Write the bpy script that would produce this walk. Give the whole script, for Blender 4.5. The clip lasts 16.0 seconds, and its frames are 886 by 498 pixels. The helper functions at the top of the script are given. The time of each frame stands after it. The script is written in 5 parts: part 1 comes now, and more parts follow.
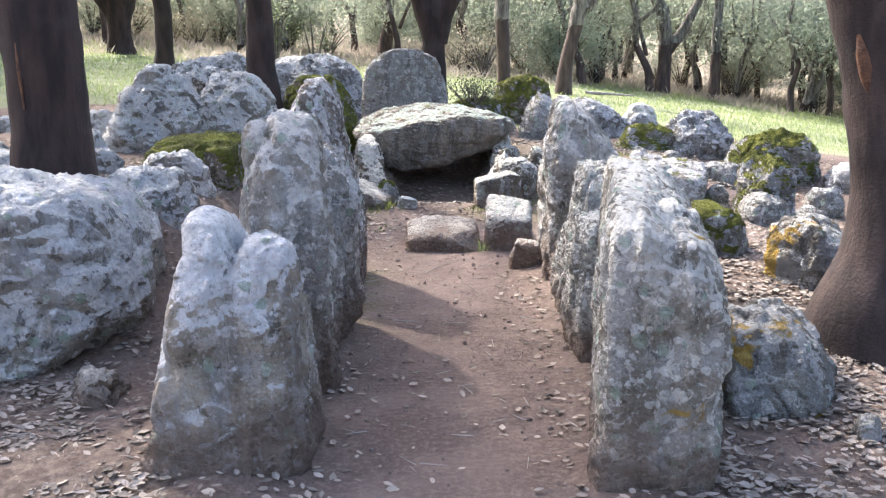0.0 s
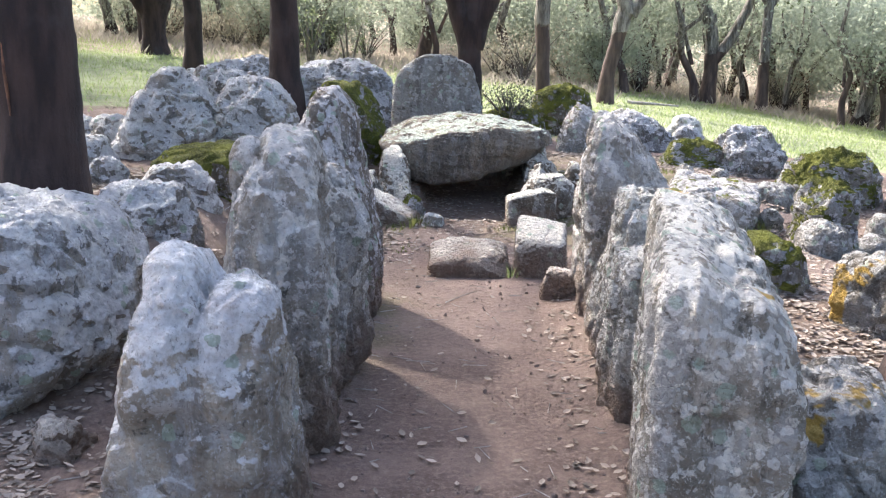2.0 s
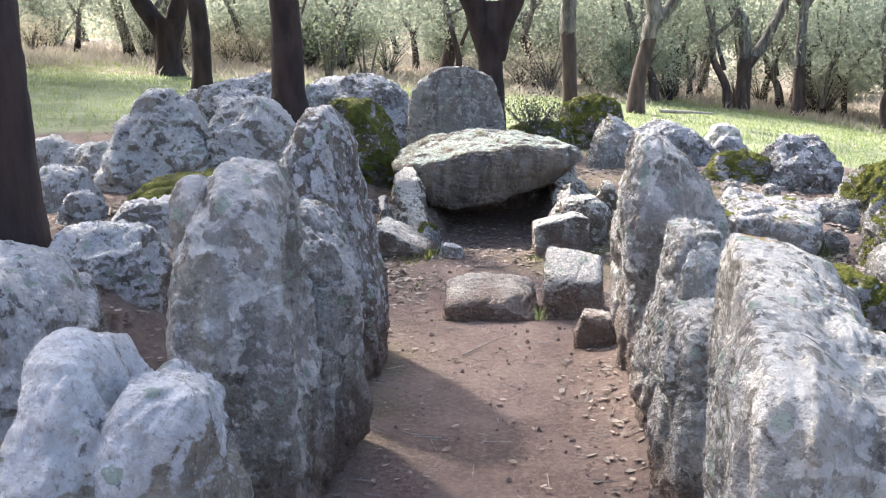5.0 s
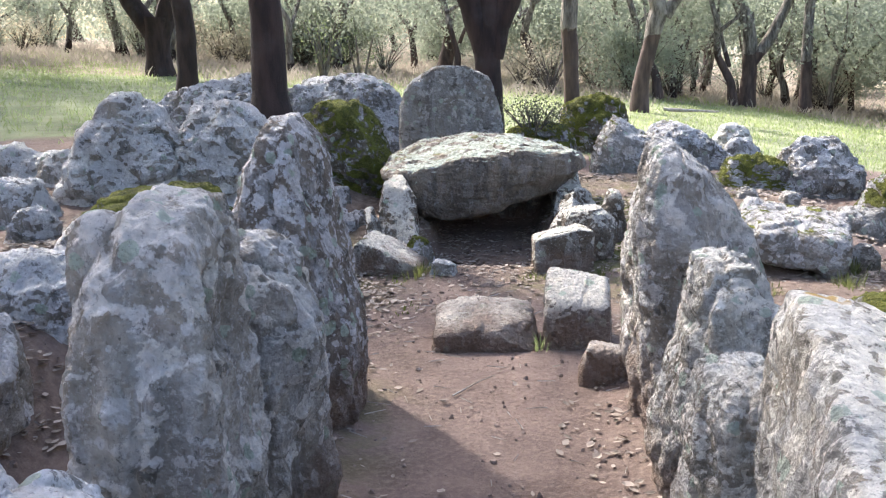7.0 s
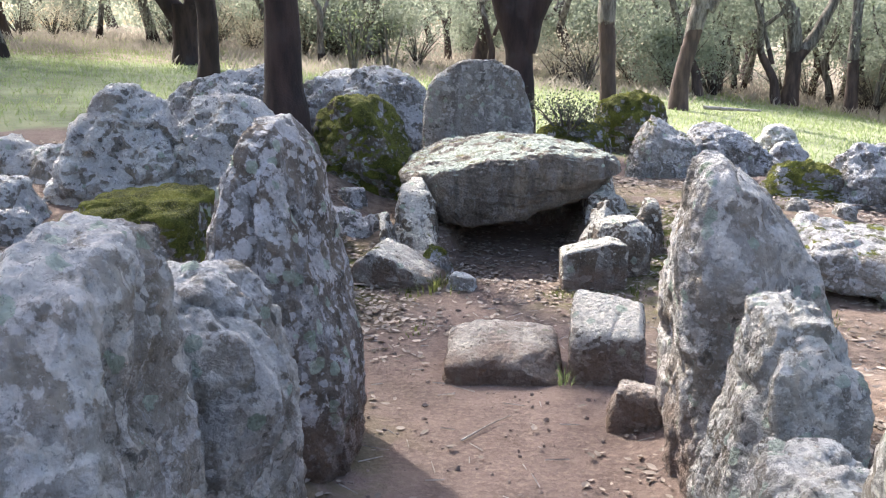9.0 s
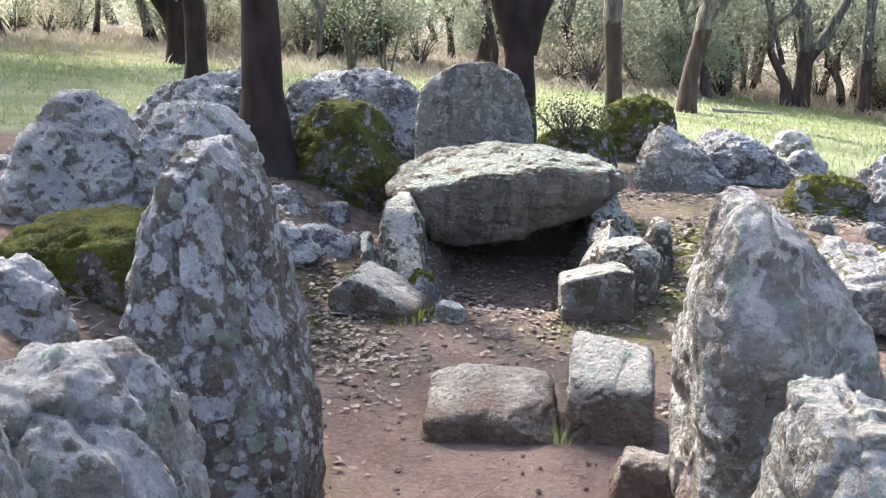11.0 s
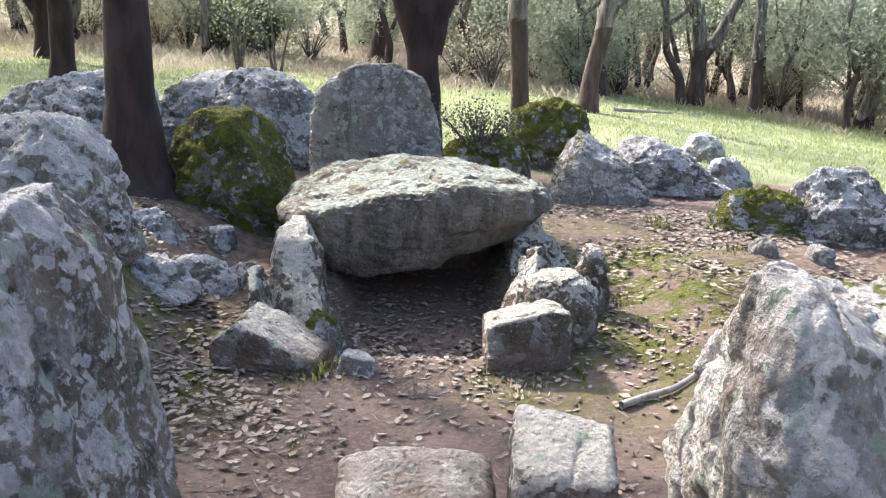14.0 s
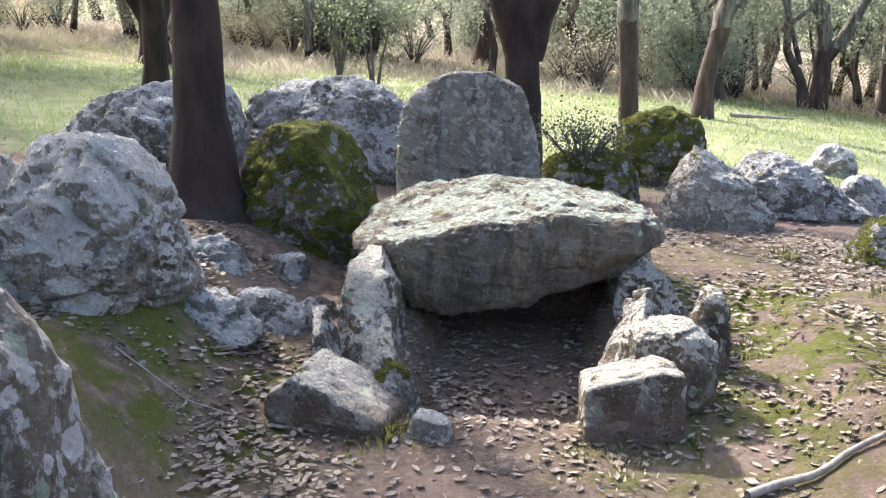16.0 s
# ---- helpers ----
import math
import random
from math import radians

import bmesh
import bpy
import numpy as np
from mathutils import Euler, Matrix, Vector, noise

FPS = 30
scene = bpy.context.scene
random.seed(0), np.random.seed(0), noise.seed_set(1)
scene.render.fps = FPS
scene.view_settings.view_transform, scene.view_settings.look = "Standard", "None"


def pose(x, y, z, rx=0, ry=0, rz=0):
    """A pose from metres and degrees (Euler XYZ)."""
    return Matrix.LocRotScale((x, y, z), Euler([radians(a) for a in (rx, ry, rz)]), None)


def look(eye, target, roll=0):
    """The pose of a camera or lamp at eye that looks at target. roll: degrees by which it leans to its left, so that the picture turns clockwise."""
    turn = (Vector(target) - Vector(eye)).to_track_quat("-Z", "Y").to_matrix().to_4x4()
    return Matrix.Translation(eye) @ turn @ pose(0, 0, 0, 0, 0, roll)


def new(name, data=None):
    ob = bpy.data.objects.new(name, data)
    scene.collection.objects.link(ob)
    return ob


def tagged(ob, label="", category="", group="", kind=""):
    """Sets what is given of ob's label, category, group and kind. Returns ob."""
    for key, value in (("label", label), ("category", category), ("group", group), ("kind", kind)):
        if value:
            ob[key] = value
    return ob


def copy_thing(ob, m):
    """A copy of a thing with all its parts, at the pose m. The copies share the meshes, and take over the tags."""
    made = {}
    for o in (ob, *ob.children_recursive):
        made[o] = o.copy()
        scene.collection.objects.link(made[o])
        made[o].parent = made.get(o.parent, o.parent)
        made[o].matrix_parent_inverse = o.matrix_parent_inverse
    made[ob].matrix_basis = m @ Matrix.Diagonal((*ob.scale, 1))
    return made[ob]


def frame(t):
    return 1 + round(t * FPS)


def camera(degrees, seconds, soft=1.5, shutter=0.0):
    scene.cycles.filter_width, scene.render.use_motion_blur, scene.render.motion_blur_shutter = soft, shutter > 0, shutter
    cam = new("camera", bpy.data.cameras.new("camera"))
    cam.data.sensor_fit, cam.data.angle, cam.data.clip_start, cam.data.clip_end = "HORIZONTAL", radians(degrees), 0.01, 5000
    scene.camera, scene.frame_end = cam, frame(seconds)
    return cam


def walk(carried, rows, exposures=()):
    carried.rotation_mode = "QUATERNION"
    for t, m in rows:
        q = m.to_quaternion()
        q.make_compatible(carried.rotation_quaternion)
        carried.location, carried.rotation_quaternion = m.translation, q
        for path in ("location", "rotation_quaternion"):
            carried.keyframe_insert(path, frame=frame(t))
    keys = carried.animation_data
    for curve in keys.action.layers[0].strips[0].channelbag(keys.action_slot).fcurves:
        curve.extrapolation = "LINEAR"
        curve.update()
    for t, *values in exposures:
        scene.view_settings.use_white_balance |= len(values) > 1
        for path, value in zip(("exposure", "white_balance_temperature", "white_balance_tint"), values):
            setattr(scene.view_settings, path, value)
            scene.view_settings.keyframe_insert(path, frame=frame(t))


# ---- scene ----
cam = camera(49.1, 16.0, soft=1.2)
METRES, EYE, TILT, LEAN, TURN = 4.8, 1.55, -13.0, 0.0, 0.0
ROWS = [
    (0.0, 0.0, 0.0, 0.0, 0.0, 0.0, 0.0),
    (0.5, 0.0096, 0.0381, 0.008, 0.57, 0.09, -0.34),
    (1.0, 0.0242, 0.0676, 0.0152, 2.09, 0.05, -1.08),
    (1.5, 0.0223, 0.0902, 0.0211, 2.27, 0.15, -1.84),
    (2.0, 0.0155, 0.1199, 0.0279, 2.2, 0.24, -1.38),
    (2.5, 0.0084, 0.1441, 0.0317, 1.92, 0.35, -0.83),
    (3.0, 0.0035, 0.1648, 0.0369, 1.54, 0.38, -0.64),
    (3.5, 0.0066, 0.1874, 0.0406, 1.15, 0.59, -0.04),
    (4.0, 0.0214, 0.2267, 0.0473, 3.27, 0.98, 0.13),
    (6.5, 0.026, 0.3714, 0.0784, 4.26, 0.99, -0.07),
    (7.0, 0.0299, 0.411, 0.0878, 4.12, 0.86, 0.26),
    (7.5, 0.0427, 0.4516, 0.0984, 4.15, 0.75, 0.29),
    (8.0, 0.0524, 0.4768, 0.1045, 5.25, 0.57, -0.63),
    (8.5, 0.049, 0.4944, 0.109, 5.66, 0.44, -1.54),
    (9.0, 0.0385, 0.5237, 0.1144, 6.02, 0.37, -1.02),
    (11.5, 0.0489, 0.6694, 0.1537, 6.57, 0.13, -1.56),
    (12.0, 0.05, 0.6952, 0.1597, 6.63, -0.04, -2.1),
    (12.5, 0.0425, 0.7311, 0.1685, 4.65, 0.0, -0.78),
    (13.0, 0.0264, 0.7708, 0.1804, 2.11, -0.08, -0.4),
    (13.5, 0.0161, 0.7889, 0.1872, 0.45, -0.11, 0.31),
    (14.0, 0.0182, 0.8077, 0.19, 0.08, -0.0, -0.43),
    (14.5, 0.0267, 0.8452, 0.2028, 1.09, 0.1, -0.37),
    (15.0, 0.0416, 0.8863, 0.2149, 3.24, 0.14, -0.53),
    (15.5, 0.0416, 0.909, 0.2209, 4.9, 0.06, -1.69),
    (16.0, 0.0293, 0.9402, 0.2261, 6.28, -0.04, -1.31),
]
walk(cam, [(t, pose(0, 0, EYE, TILT, LEAN, TURN) @ pose(METRES * x, METRES * y, METRES * z, 90 + pitch, roll, yaw)) for t, x, y, z, yaw, pitch, roll in ROWS],
     [(0.0, 2.20, 6150, 13), (3.5, 2.06, 6150, 13), (8.0, 2.02, 6130, 13), (12.0, 1.94, 6190, 12), (16.0, 1.98, 6330, 12)])

# ---- world, sun ----
SUN_TO = Vector((-0.483, 0.549, 0.682)).normalized()
world = bpy.data.worlds.new("world")
scene.world = world
world.use_nodes = True
wn = world.node_tree.nodes
sky = wn.new("ShaderNodeTexSky")
sky.sky_type = "NISHITA"
sky.sun_disc = False
sky.sun_elevation = math.asin(SUN_TO.z)
sky.sun_rotation = math.atan2(SUN_TO.x, SUN_TO.y)
sky.air_density, sky.dust_density = 1.0, 5.0
wn["Background"].inputs["Strength"].default_value = 0.15
world.node_tree.links.new(sky.outputs[0], wn["Background"].inputs["Color"])
sun = new("sun", bpy.data.lights.new("sun", "SUN"))
sun.data.energy, sun.data.angle, sun.data.color = 3.35, radians(2.6), (1.0, 0.93, 0.82)
sun.matrix_world = look(SUN_TO * 60, (0, 0, 0))

# ---- noise on arrays ----
def hash3(ix, iy, iz, seed):
    h = (ix * 374761393 + iy * 668265263 + iz * 2147483647 + seed * 974634777) & 0xFFFFFFFF
    h = ((h ^ (h >> 13)) * 1274126177) & 0xFFFFFFFF
    h = ((h ^ (h >> 16)) * 2246822519) & 0xFFFFFFFF
    return ((h ^ (h >> 15)) & 0xFFFF) / 32767.5 - 1.0

def vnoise(p, seed=0):
    """Smooth value noise in -1..1 at the rows of p."""
    f = np.floor(p)
    i = f.astype(np.int64)
    u = p - f
    u = u * u * u * (u * (u * 6 - 15) + 10)
    out = 0
    for a in (0, 1):
        for b in (0, 1):
            for c in (0, 1):
                w = (u[:, 0] if a else 1 - u[:, 0]) * (u[:, 1] if b else 1 - u[:, 1]) * (u[:, 2] if c else 1 - u[:, 2])
                out = out + w * hash3(i[:, 0] + a, i[:, 1] + b, i[:, 2] + c, seed)
    return out

def fbm(p, seed=0, octaves=4, gain=0.5, ridged=False):
    out, amp, total = 0, 1.0, 0
    for k in range(octaves):
        n = vnoise(p * 2.03 ** k + 17.3 * k, seed + k)
        out = out + amp * ((1 - 2 * np.abs(n)) if ridged else n)
        total += amp
        amp *= gain
    return out / total

def cells(p, seed=0):
    """Jittered cells at the rows of p: depth inside the cell (0 at its border) and the cell's own number in -1..1."""
    base = np.floor(p - 0.5).astype(np.int64)
    f1, f2, own = np.full(len(p), 9.0), np.full(len(p), 9.0), np.zeros(len(p))
    for a in (0, 1):
        for b in (0, 1):
            for c in (0, 1):
                i = base + np.array([a, b, c])
                q = i + 0.5 + 0.38 * np.stack([hash3(i[:, 0], i[:, 1], i[:, 2], seed + k) for k in range(3)], 1)
                d = np.linalg.norm(p - q, axis=1)
                near = d < f1
                f2 = np.where(near, f1, np.minimum(f2, d))
                own = np.where(near, hash3(i[:, 0], i[:, 1], i[:, 2], seed + 9), own)
                f1 = np.minimum(f1, d)
    return f2 - f1, own

def ss(a, b, v):
    t = np.clip((v - a) / (b - a), 0, 1)
    return t * t * (3 - 2 * t)

# ---- meshes ----
def mesh_of(name, verts, faces, material, smooth=True):
    me = bpy.data.meshes.new(name)
    verts, faces = np.asarray(verts, np.float32), np.asarray(faces, np.int32)
    n, k = faces.shape
    me.vertices.add(len(verts))
    me.vertices.foreach_set("co", verts.ravel())
    me.loops.add(n * k)
    me.loops.foreach_set("vertex_index", faces.ravel())
    me.polygons.add(n)
    me.polygons.foreach_set("loop_start", np.arange(0, n * k, k, dtype=np.int32))
    me.polygons.foreach_set("use_smooth", np.full(n, smooth))
    me.update(calc_edges=True)
    if material:
        me.materials.append(material)
    return me

def part(name, me, parent=None, label=""):
    ob = new(name, me)
    if parent:
        ob.parent = parent
    return tagged(ob, label)

# ---- materials ----
class Nodes:
    def __init__(self, name):
        self.mat = bpy.data.materials.new(name)
        self.mat.use_nodes = True
        self.t = self.mat.node_tree
        self.bsdf = self.t.nodes["Principled BSDF"]
    def node(self, kind, **values):
        n = self.t.nodes.new(kind)
        for k, v in values.items():
            n.inputs[k.replace("_", " ")].default_value = v
        return n
    def link(self, a, b):
        self.t.links.new(a, b)
    def coord(self, which="Object", scale=(1, 1, 1)):
        c = self.node("ShaderNodeTexCoord")
        m = self.node("ShaderNodeMapping")
        m.inputs["Scale"].default_value = scale
        self.link(c.outputs[which], m.inputs["Vector"])
        return m.outputs[0]
    def noise(self, scale, detail=6, rough=0.6, vec=None, distortion=0.0):
        n = self.node("ShaderNodeTexNoise", Scale=scale, Detail=detail, Roughness=rough, Distortion=distortion)
        if vec is not None:
            self.link(vec, n.inputs["Vector"])
        return n.outputs["Fac"]
    def voronoi(self, scale, vec=None, feature="F1"):
        n = self.node("ShaderNodeTexVoronoi", Scale=scale)
        n.feature = feature
        if vec is not None:
            self.link(vec, n.inputs["Vector"])
        return n
    def ramp(self, fac, lo, hi, a=0.0, b=1.0):
        n = self.node("ShaderNodeMapRange")
        n.interpolation_type = "SMOOTHSTEP"
        for k, v in zip(("From Min", "From Max", "To Min", "To Max"), (lo, hi, a, b)):
            n.inputs[k].default_value = v
        self.link(fac, n.inputs["Value"])
        return n.outputs[0]
    def math(self, op, a, b=0.0):
        n = self.node("ShaderNodeMath")
        n.operation = op
        for k, v in enumerate((a, b)):
            if isinstance(v, (int, float)):
                n.inputs[k].default_value = v
            else:
                self.link(v, n.inputs[k])
        return n.outputs[0]
    def mix(self, fac, a, b):
        n = self.node("ShaderNodeMix")
        n.data_type = "RGBA"
        for k, v in ((0, fac), (6, a), (7, b)):
            if isinstance(v, (int, float)):
                n.inputs[k].default_value = v
            elif isinstance(v, tuple):
                n.inputs[k].default_value = (*v, 1)
            else:
                self.link(v, n.inputs[k])
        return n.outputs[2]
    def bump(self, height, strength, distance, base=None):
        n = self.node("ShaderNodeBump", Strength=strength, Distance=distance)
        self.link(height, n.inputs["Height"])
        if base is not None:
            self.link(base, n.inputs["Normal"])
        return n.outputs[0]
    def done(self, color, rough=0.9, normal=None, spec=0.25):
        for k, v in (("Base Color", color), ("Roughness", rough), ("Specular IOR Level", spec), ("Normal", normal)):
            if v is None:
                continue
            if isinstance(v, (int, float)):
                self.bsdf.inputs[k].default_value = v
            elif isinstance(v, tuple):
                self.bsdf.inputs[k].default_value = (*v, 1)
            else:
                self.link(v, self.bsdf.inputs[k])
        return self.mat

def rock_material(name, dark=(0.19, 0.17, 0.145), mid=(0.42, 0.39, 0.34), pale=(0.64, 0.63, 0.645), white=0.5, black=0.4, green=0.3, moss=0.0, orange=0.0, soil=0.0, crown=0.0, patch=12, cap=0.13, relief=1.0, spots=0.3, high=0.0, crusted=0.85):
    """Weathered limestone: grey body, pale crusts of lichen, tops paled by cap, dark stains, moss on top and soil at
    the foot.
    """
    s = Nodes(name)
    g = s.node("ShaderNodeNewGeometry")
    sep = s.node("ShaderNodeSeparateXYZ")
    s.link(g.outputs["Normal"], sep.inputs[0])
    up = sep.outputs["Z"]
    pos = s.node("ShaderNodeSeparateXYZ")
    s.link(g.outputs["Position"], pos.inputs[0])
    vec = s.coord()
    body = s.mix(s.ramp(s.noise(4.5, 8, 0.6, vec, 0.4), 0.38, 0.62), dark, mid)
    body = s.mix(s.ramp(s.noise(9, 6, 0.6, s.coord(scale=(1, 1, 0.35)), 0.3), 0.50, 0.56, 0.0, 0.65), body, tuple(c * 0.45 + 0.16 for c in pale))
    body = s.mix(s.ramp(s.noise(3.1, 6, 0.6, vec, 0.6), 0.52, 0.60, 0, 0.6), body, (0.31, 0.255, 0.19))
    streak = s.ramp(s.noise(8, 7, 0.65, s.coord(scale=(1, 1, 0.14)), 0.3), 0.50, 0.62)
    body = s.mix(s.math("MULTIPLY", streak, 0.6), body, tuple(c * 0.6 for c in dark))
    # pale crust, in patches with a clear edge; cap whitens tops, some as sunlight
    crust = s.math("ADD", s.noise(patch, 7, 0.58, vec, 0.4), s.math("MULTIPLY", up, cap))
    crust = s.math("ADD", crust, s.math("MULTIPLY", s.math("SUBTRACT", s.noise(58, 6, 0.7, vec), 0.5), 0.12))
    if high:
        crust = s.math("ADD", crust, s.ramp(pos.outputs["Z"], high - 0.22, high + 0.16, -0.08, 0.20))
    edge = 0.675 - 0.17 * white
    crust_f = s.ramp(crust, edge - 0.022, edge + 0.016)
    crust_b = s.ramp(s.noise(patch * 2.6, 8, 0.68, vec, 0.4), 0.645 - 0.11 * white, 0.675 - 0.11 * white)
    crust_f = s.math("MAXIMUM", crust_f, s.math("MULTIPLY", crust_b, 0.55))
    tint = s.mix(s.ramp(s.noise(5, 5, 0.6, vec), 0.42, 0.6), pale, tuple(min(1, c * k) for c, k in zip(pale, (1.20, 1.18, 1.13))))
    tint = s.mix(s.ramp(s.noise(46, 4, 0.6, vec), 0.45, 0.7, 0, 0.5), tint, tuple(c * 0.72 for c in pale))
    body = s.mix(s.math("MULTIPLY", crust_f, crusted), body, tint)
    body = s.mix(s.ramp(s.noise(31, 9, 0.75, vec, 0.3), 0.46, 0.62, 0, 0.34), body, tuple(c * 0.62 for c in mid))
    # round pale spots, from coins to hands across
    for size, share in ((11, 0.55 * spots), (24, 0.7 * spots)):
        v = s.voronoi(size, vec)
        rag = s.math("ADD", v.outputs["Distance"], s.math("MULTIPLY", s.math("SUBTRACT", s.noise(size * 2.2, 5, 0.6, vec), 0.5), 0.9))
        chosen = s.node("ShaderNodeSeparateColor")
        s.link(v.outputs["Color"], chosen.inputs[0])
        spot = s.math("MULTIPLY", s.ramp(rag, 0.40, 0.33), s.ramp(chosen.outputs[2], 1.0 - share, 1.02 - share))
        body = s.mix(s.math("MULTIPLY", spot, 0.85), body, s.mix(chosen.outputs[1], tuple(c * 0.8 for c in pale), tuple(min(1, c * 1.1) for c in pale)))
    # dark stains
    stain = s.ramp(s.noise(11, 8, 0.68, vec, 0.4), 0.62 - 0.10 * black, 0.66 - 0.10 * black)
    body = s.mix(s.math("MULTIPLY", stain, 0.7), body, (0.085, 0.078, 0.066))
    # round blotches of green-grey lichen
    v = s.voronoi(15, vec)
    warped = s.math("ADD", v.outputs["Distance"], s.math("MULTIPLY", s.math("SUBTRACT", s.noise(22, 5, 0.6, vec), 0.5), 0.8))
    pick = s.node("ShaderNodeSeparateColor")
    s.link(v.outputs["Color"], pick.inputs[0])
    blot = s.math("MULTIPLY", s.ramp(warped, 0.36, 0.31), s.ramp(pick.outputs[0], 1.0 - 0.75 * green, 1.02 - 0.75 * green))
    body = s.mix(s.math("MULTIPLY", blot, 0.85), body, s.mix(pick.outputs[1], (0.38, 0.45, 0.34), (0.54, 0.60, 0.50)))
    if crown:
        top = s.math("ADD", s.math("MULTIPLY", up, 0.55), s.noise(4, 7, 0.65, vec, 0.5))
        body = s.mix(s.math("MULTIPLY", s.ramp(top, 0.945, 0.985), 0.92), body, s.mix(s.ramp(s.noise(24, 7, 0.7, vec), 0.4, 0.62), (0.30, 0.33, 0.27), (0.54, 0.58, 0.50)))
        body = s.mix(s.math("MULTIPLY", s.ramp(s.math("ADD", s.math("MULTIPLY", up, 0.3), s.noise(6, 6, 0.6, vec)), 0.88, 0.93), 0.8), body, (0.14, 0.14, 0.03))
    fleck = s.ramp(s.noise(62, 5, 0.7, vec), 0.57, 0.64, 0, 0.4)
    body = s.mix(fleck, body, tuple(min(1, c * 1.12) for c in pale))
    speck = s.ramp(s.noise(85, 4, 0.7, s.coord(scale=(1, 1, 0.6))), 0.58, 0.65, 0, 0.45)
    body = s.mix(speck, body, tuple(c * 0.45 for c in dark))
    rust = s.ramp(s.noise(5.5, 7, 0.65, vec, 0.6), 0.58, 0.68, 0, 0.45)
    body = s.mix(rust, body, (0.26, 0.20, 0.14))
    if orange:
        o = s.ramp(s.noise(3.4, 4, 0.55, vec, 0.5), 0.73 - 0.12 * orange, 0.77 - 0.12 * orange)
        body = s.mix(s.math("MULTIPLY", o, 0.85), body, (0.50, 0.31, 0.05))
    if soil:
        z = s.math("ADD", pos.outputs["Z"], s.math("MULTIPLY", s.math("SUBTRACT", s.noise(5, 5, 0.6, vec), 0.5), 0.45))
        f = s.ramp(z, 0.42 * soil, 0.06 * soil, 0, 0.85)
        body = s.mix(f, body, s.mix(s.noise(9, 5, 0.6, vec), (0.21, 0.14, 0.105), (0.30, 0.215, 0.165)))
    fine = s.noise(55, 6, 0.7, vec)
    pits = s.ramp(s.voronoi(34, vec).outputs["Distance"], 0.05, 0.5)
    lumps = s.noise(17, 6, 0.65, vec)
    height = s.math("ADD", s.math("ADD", s.math("MULTIPLY", lumps, 1.5), s.math("MULTIPLY", pits, 0.45)), s.math("MULTIPLY", fine, 1.25))
    height = s.math("ADD", height, s.math("MULTIPLY", crust_f, 0.25))
    cr = s.node("ShaderNodeTexVoronoi", Scale=5.0)
    cr.feature = "DISTANCE_TO_EDGE"
    wv = s.node("ShaderNodeVectorMath")
    wn_ = s.node("ShaderNodeTexNoise", Scale=6.0, Detail=5.0)
    s.link(vec, wn_.inputs["Vector"])
    s.link(vec, wv.inputs[0])
    s.link(wn_.outputs["Color"], wv.inputs[1])
    s.link(wv.outputs[0], cr.inputs["Vector"])
    crack = s.math("MULTIPLY", s.ramp(cr.outputs["Distance"], 0.03, 0.0), s.ramp(s.noise(2.6, 3, 0.5, vec), 0.55, 0.66))
    body = s.mix(s.math("MULTIPLY", crack, 0.4), body, (0.05, 0.045, 0.04))
    height = s.math("SUBTRACT", height, s.math("MULTIPLY", crack, 0.7))
    rough = 0.93
    if moss:
        mf = s.math("ADD", s.math("MULTIPLY", up, 0.24), s.noise(5.5, 9, 0.66, vec, 0.4))
        mfac = s.ramp(mf, 0.86 - 0.36 * moss, 0.93 - 0.36 * moss)
        fuzz = s.noise(120, 4, 0.7, vec)
        green_c = s.mix(s.ramp(s.noise(7, 4, 0.6, vec), 0.35, 0.7), (0.055, 0.062, 0.013), (0.185, 0.195, 0.03))
        green_c = s.mix(s.ramp(fuzz, 0.45, 0.75), green_c, (0.30, 0.30, 0.06))
        body = s.mix(mfac, body, green_c)
        height = s.math("ADD", height, s.math("MULTIPLY", mfac, s.math("ADD", 0.5, s.math("MULTIPLY", fuzz, 1.2))))
    return s.done(body, rough, s.bump(height, 1.0, 0.052 * relief), 0.2)

M_SLAB = rock_material("limestone slab", dark=(0.38, 0.335, 0.285), mid=(0.68, 0.625, 0.545), pale=(0.84, 0.80, 0.765), white=0.64, black=0.12, green=0.3, soil=1.1, patch=10, spots=0.22, crusted=0.78)
M_SLAB_PALE = rock_material("pale limestone slab", dark=(0.31, 0.275, 0.22), mid=(0.66, 0.61, 0.52), pale=(0.83, 0.80, 0.74), white=0.62, black=0.25, green=0.4, orange=0.60, soil=0.9, patch=26)
M_KNOB = rock_material("white crusted limestone", dark=(0.34, 0.295, 0.24), mid=(0.62, 0.55, 0.45), pale=(0.90, 0.89, 0.90), white=0.66, black=0.32, green=0.15, soil=1.0, patch=5.0, cap=0.22, spots=0.1, high=0.70)
M_BOULDER = rock_material("lichen boulder", dark=(0.30, 0.265, 0.225), mid=(0.60, 0.55, 0.48), pale=(0.85, 0.83, 0.83), white=0.72, black=0.35, green=0.15, patch=3.4, cap=0.28, spots=0.14, crusted=0.72)
M_SPOTTED = rock_material("spotted slab", dark=(0.20, 0.165, 0.135), mid=(0.35, 0.295, 0.245), pale=(0.80, 0.77, 0.77), white=0.50, black=0.3, green=0.5, soil=0.9, patch=6.5, spots=0.9)
M_MOSSY = rock_material("mossy rock", dark=(0.17, 0.145, 0.11), mid=(0.32, 0.27, 0.21), white=0.45, black=0.4, green=0.5, moss=1.08)
M_HALFMOSS = rock_material("half mossy rock", white=0.6, black=0.4, green=0.3, moss=0.86, patch=8)
M_DARKROCK = rock_material("dark cracked boulder", dark=(0.21, 0.20, 0.18), mid=(0.42, 0.40, 0.38), pale=(0.73, 0.72, 0.735), white=0.68, black=0.55, green=0.2, patch=7)
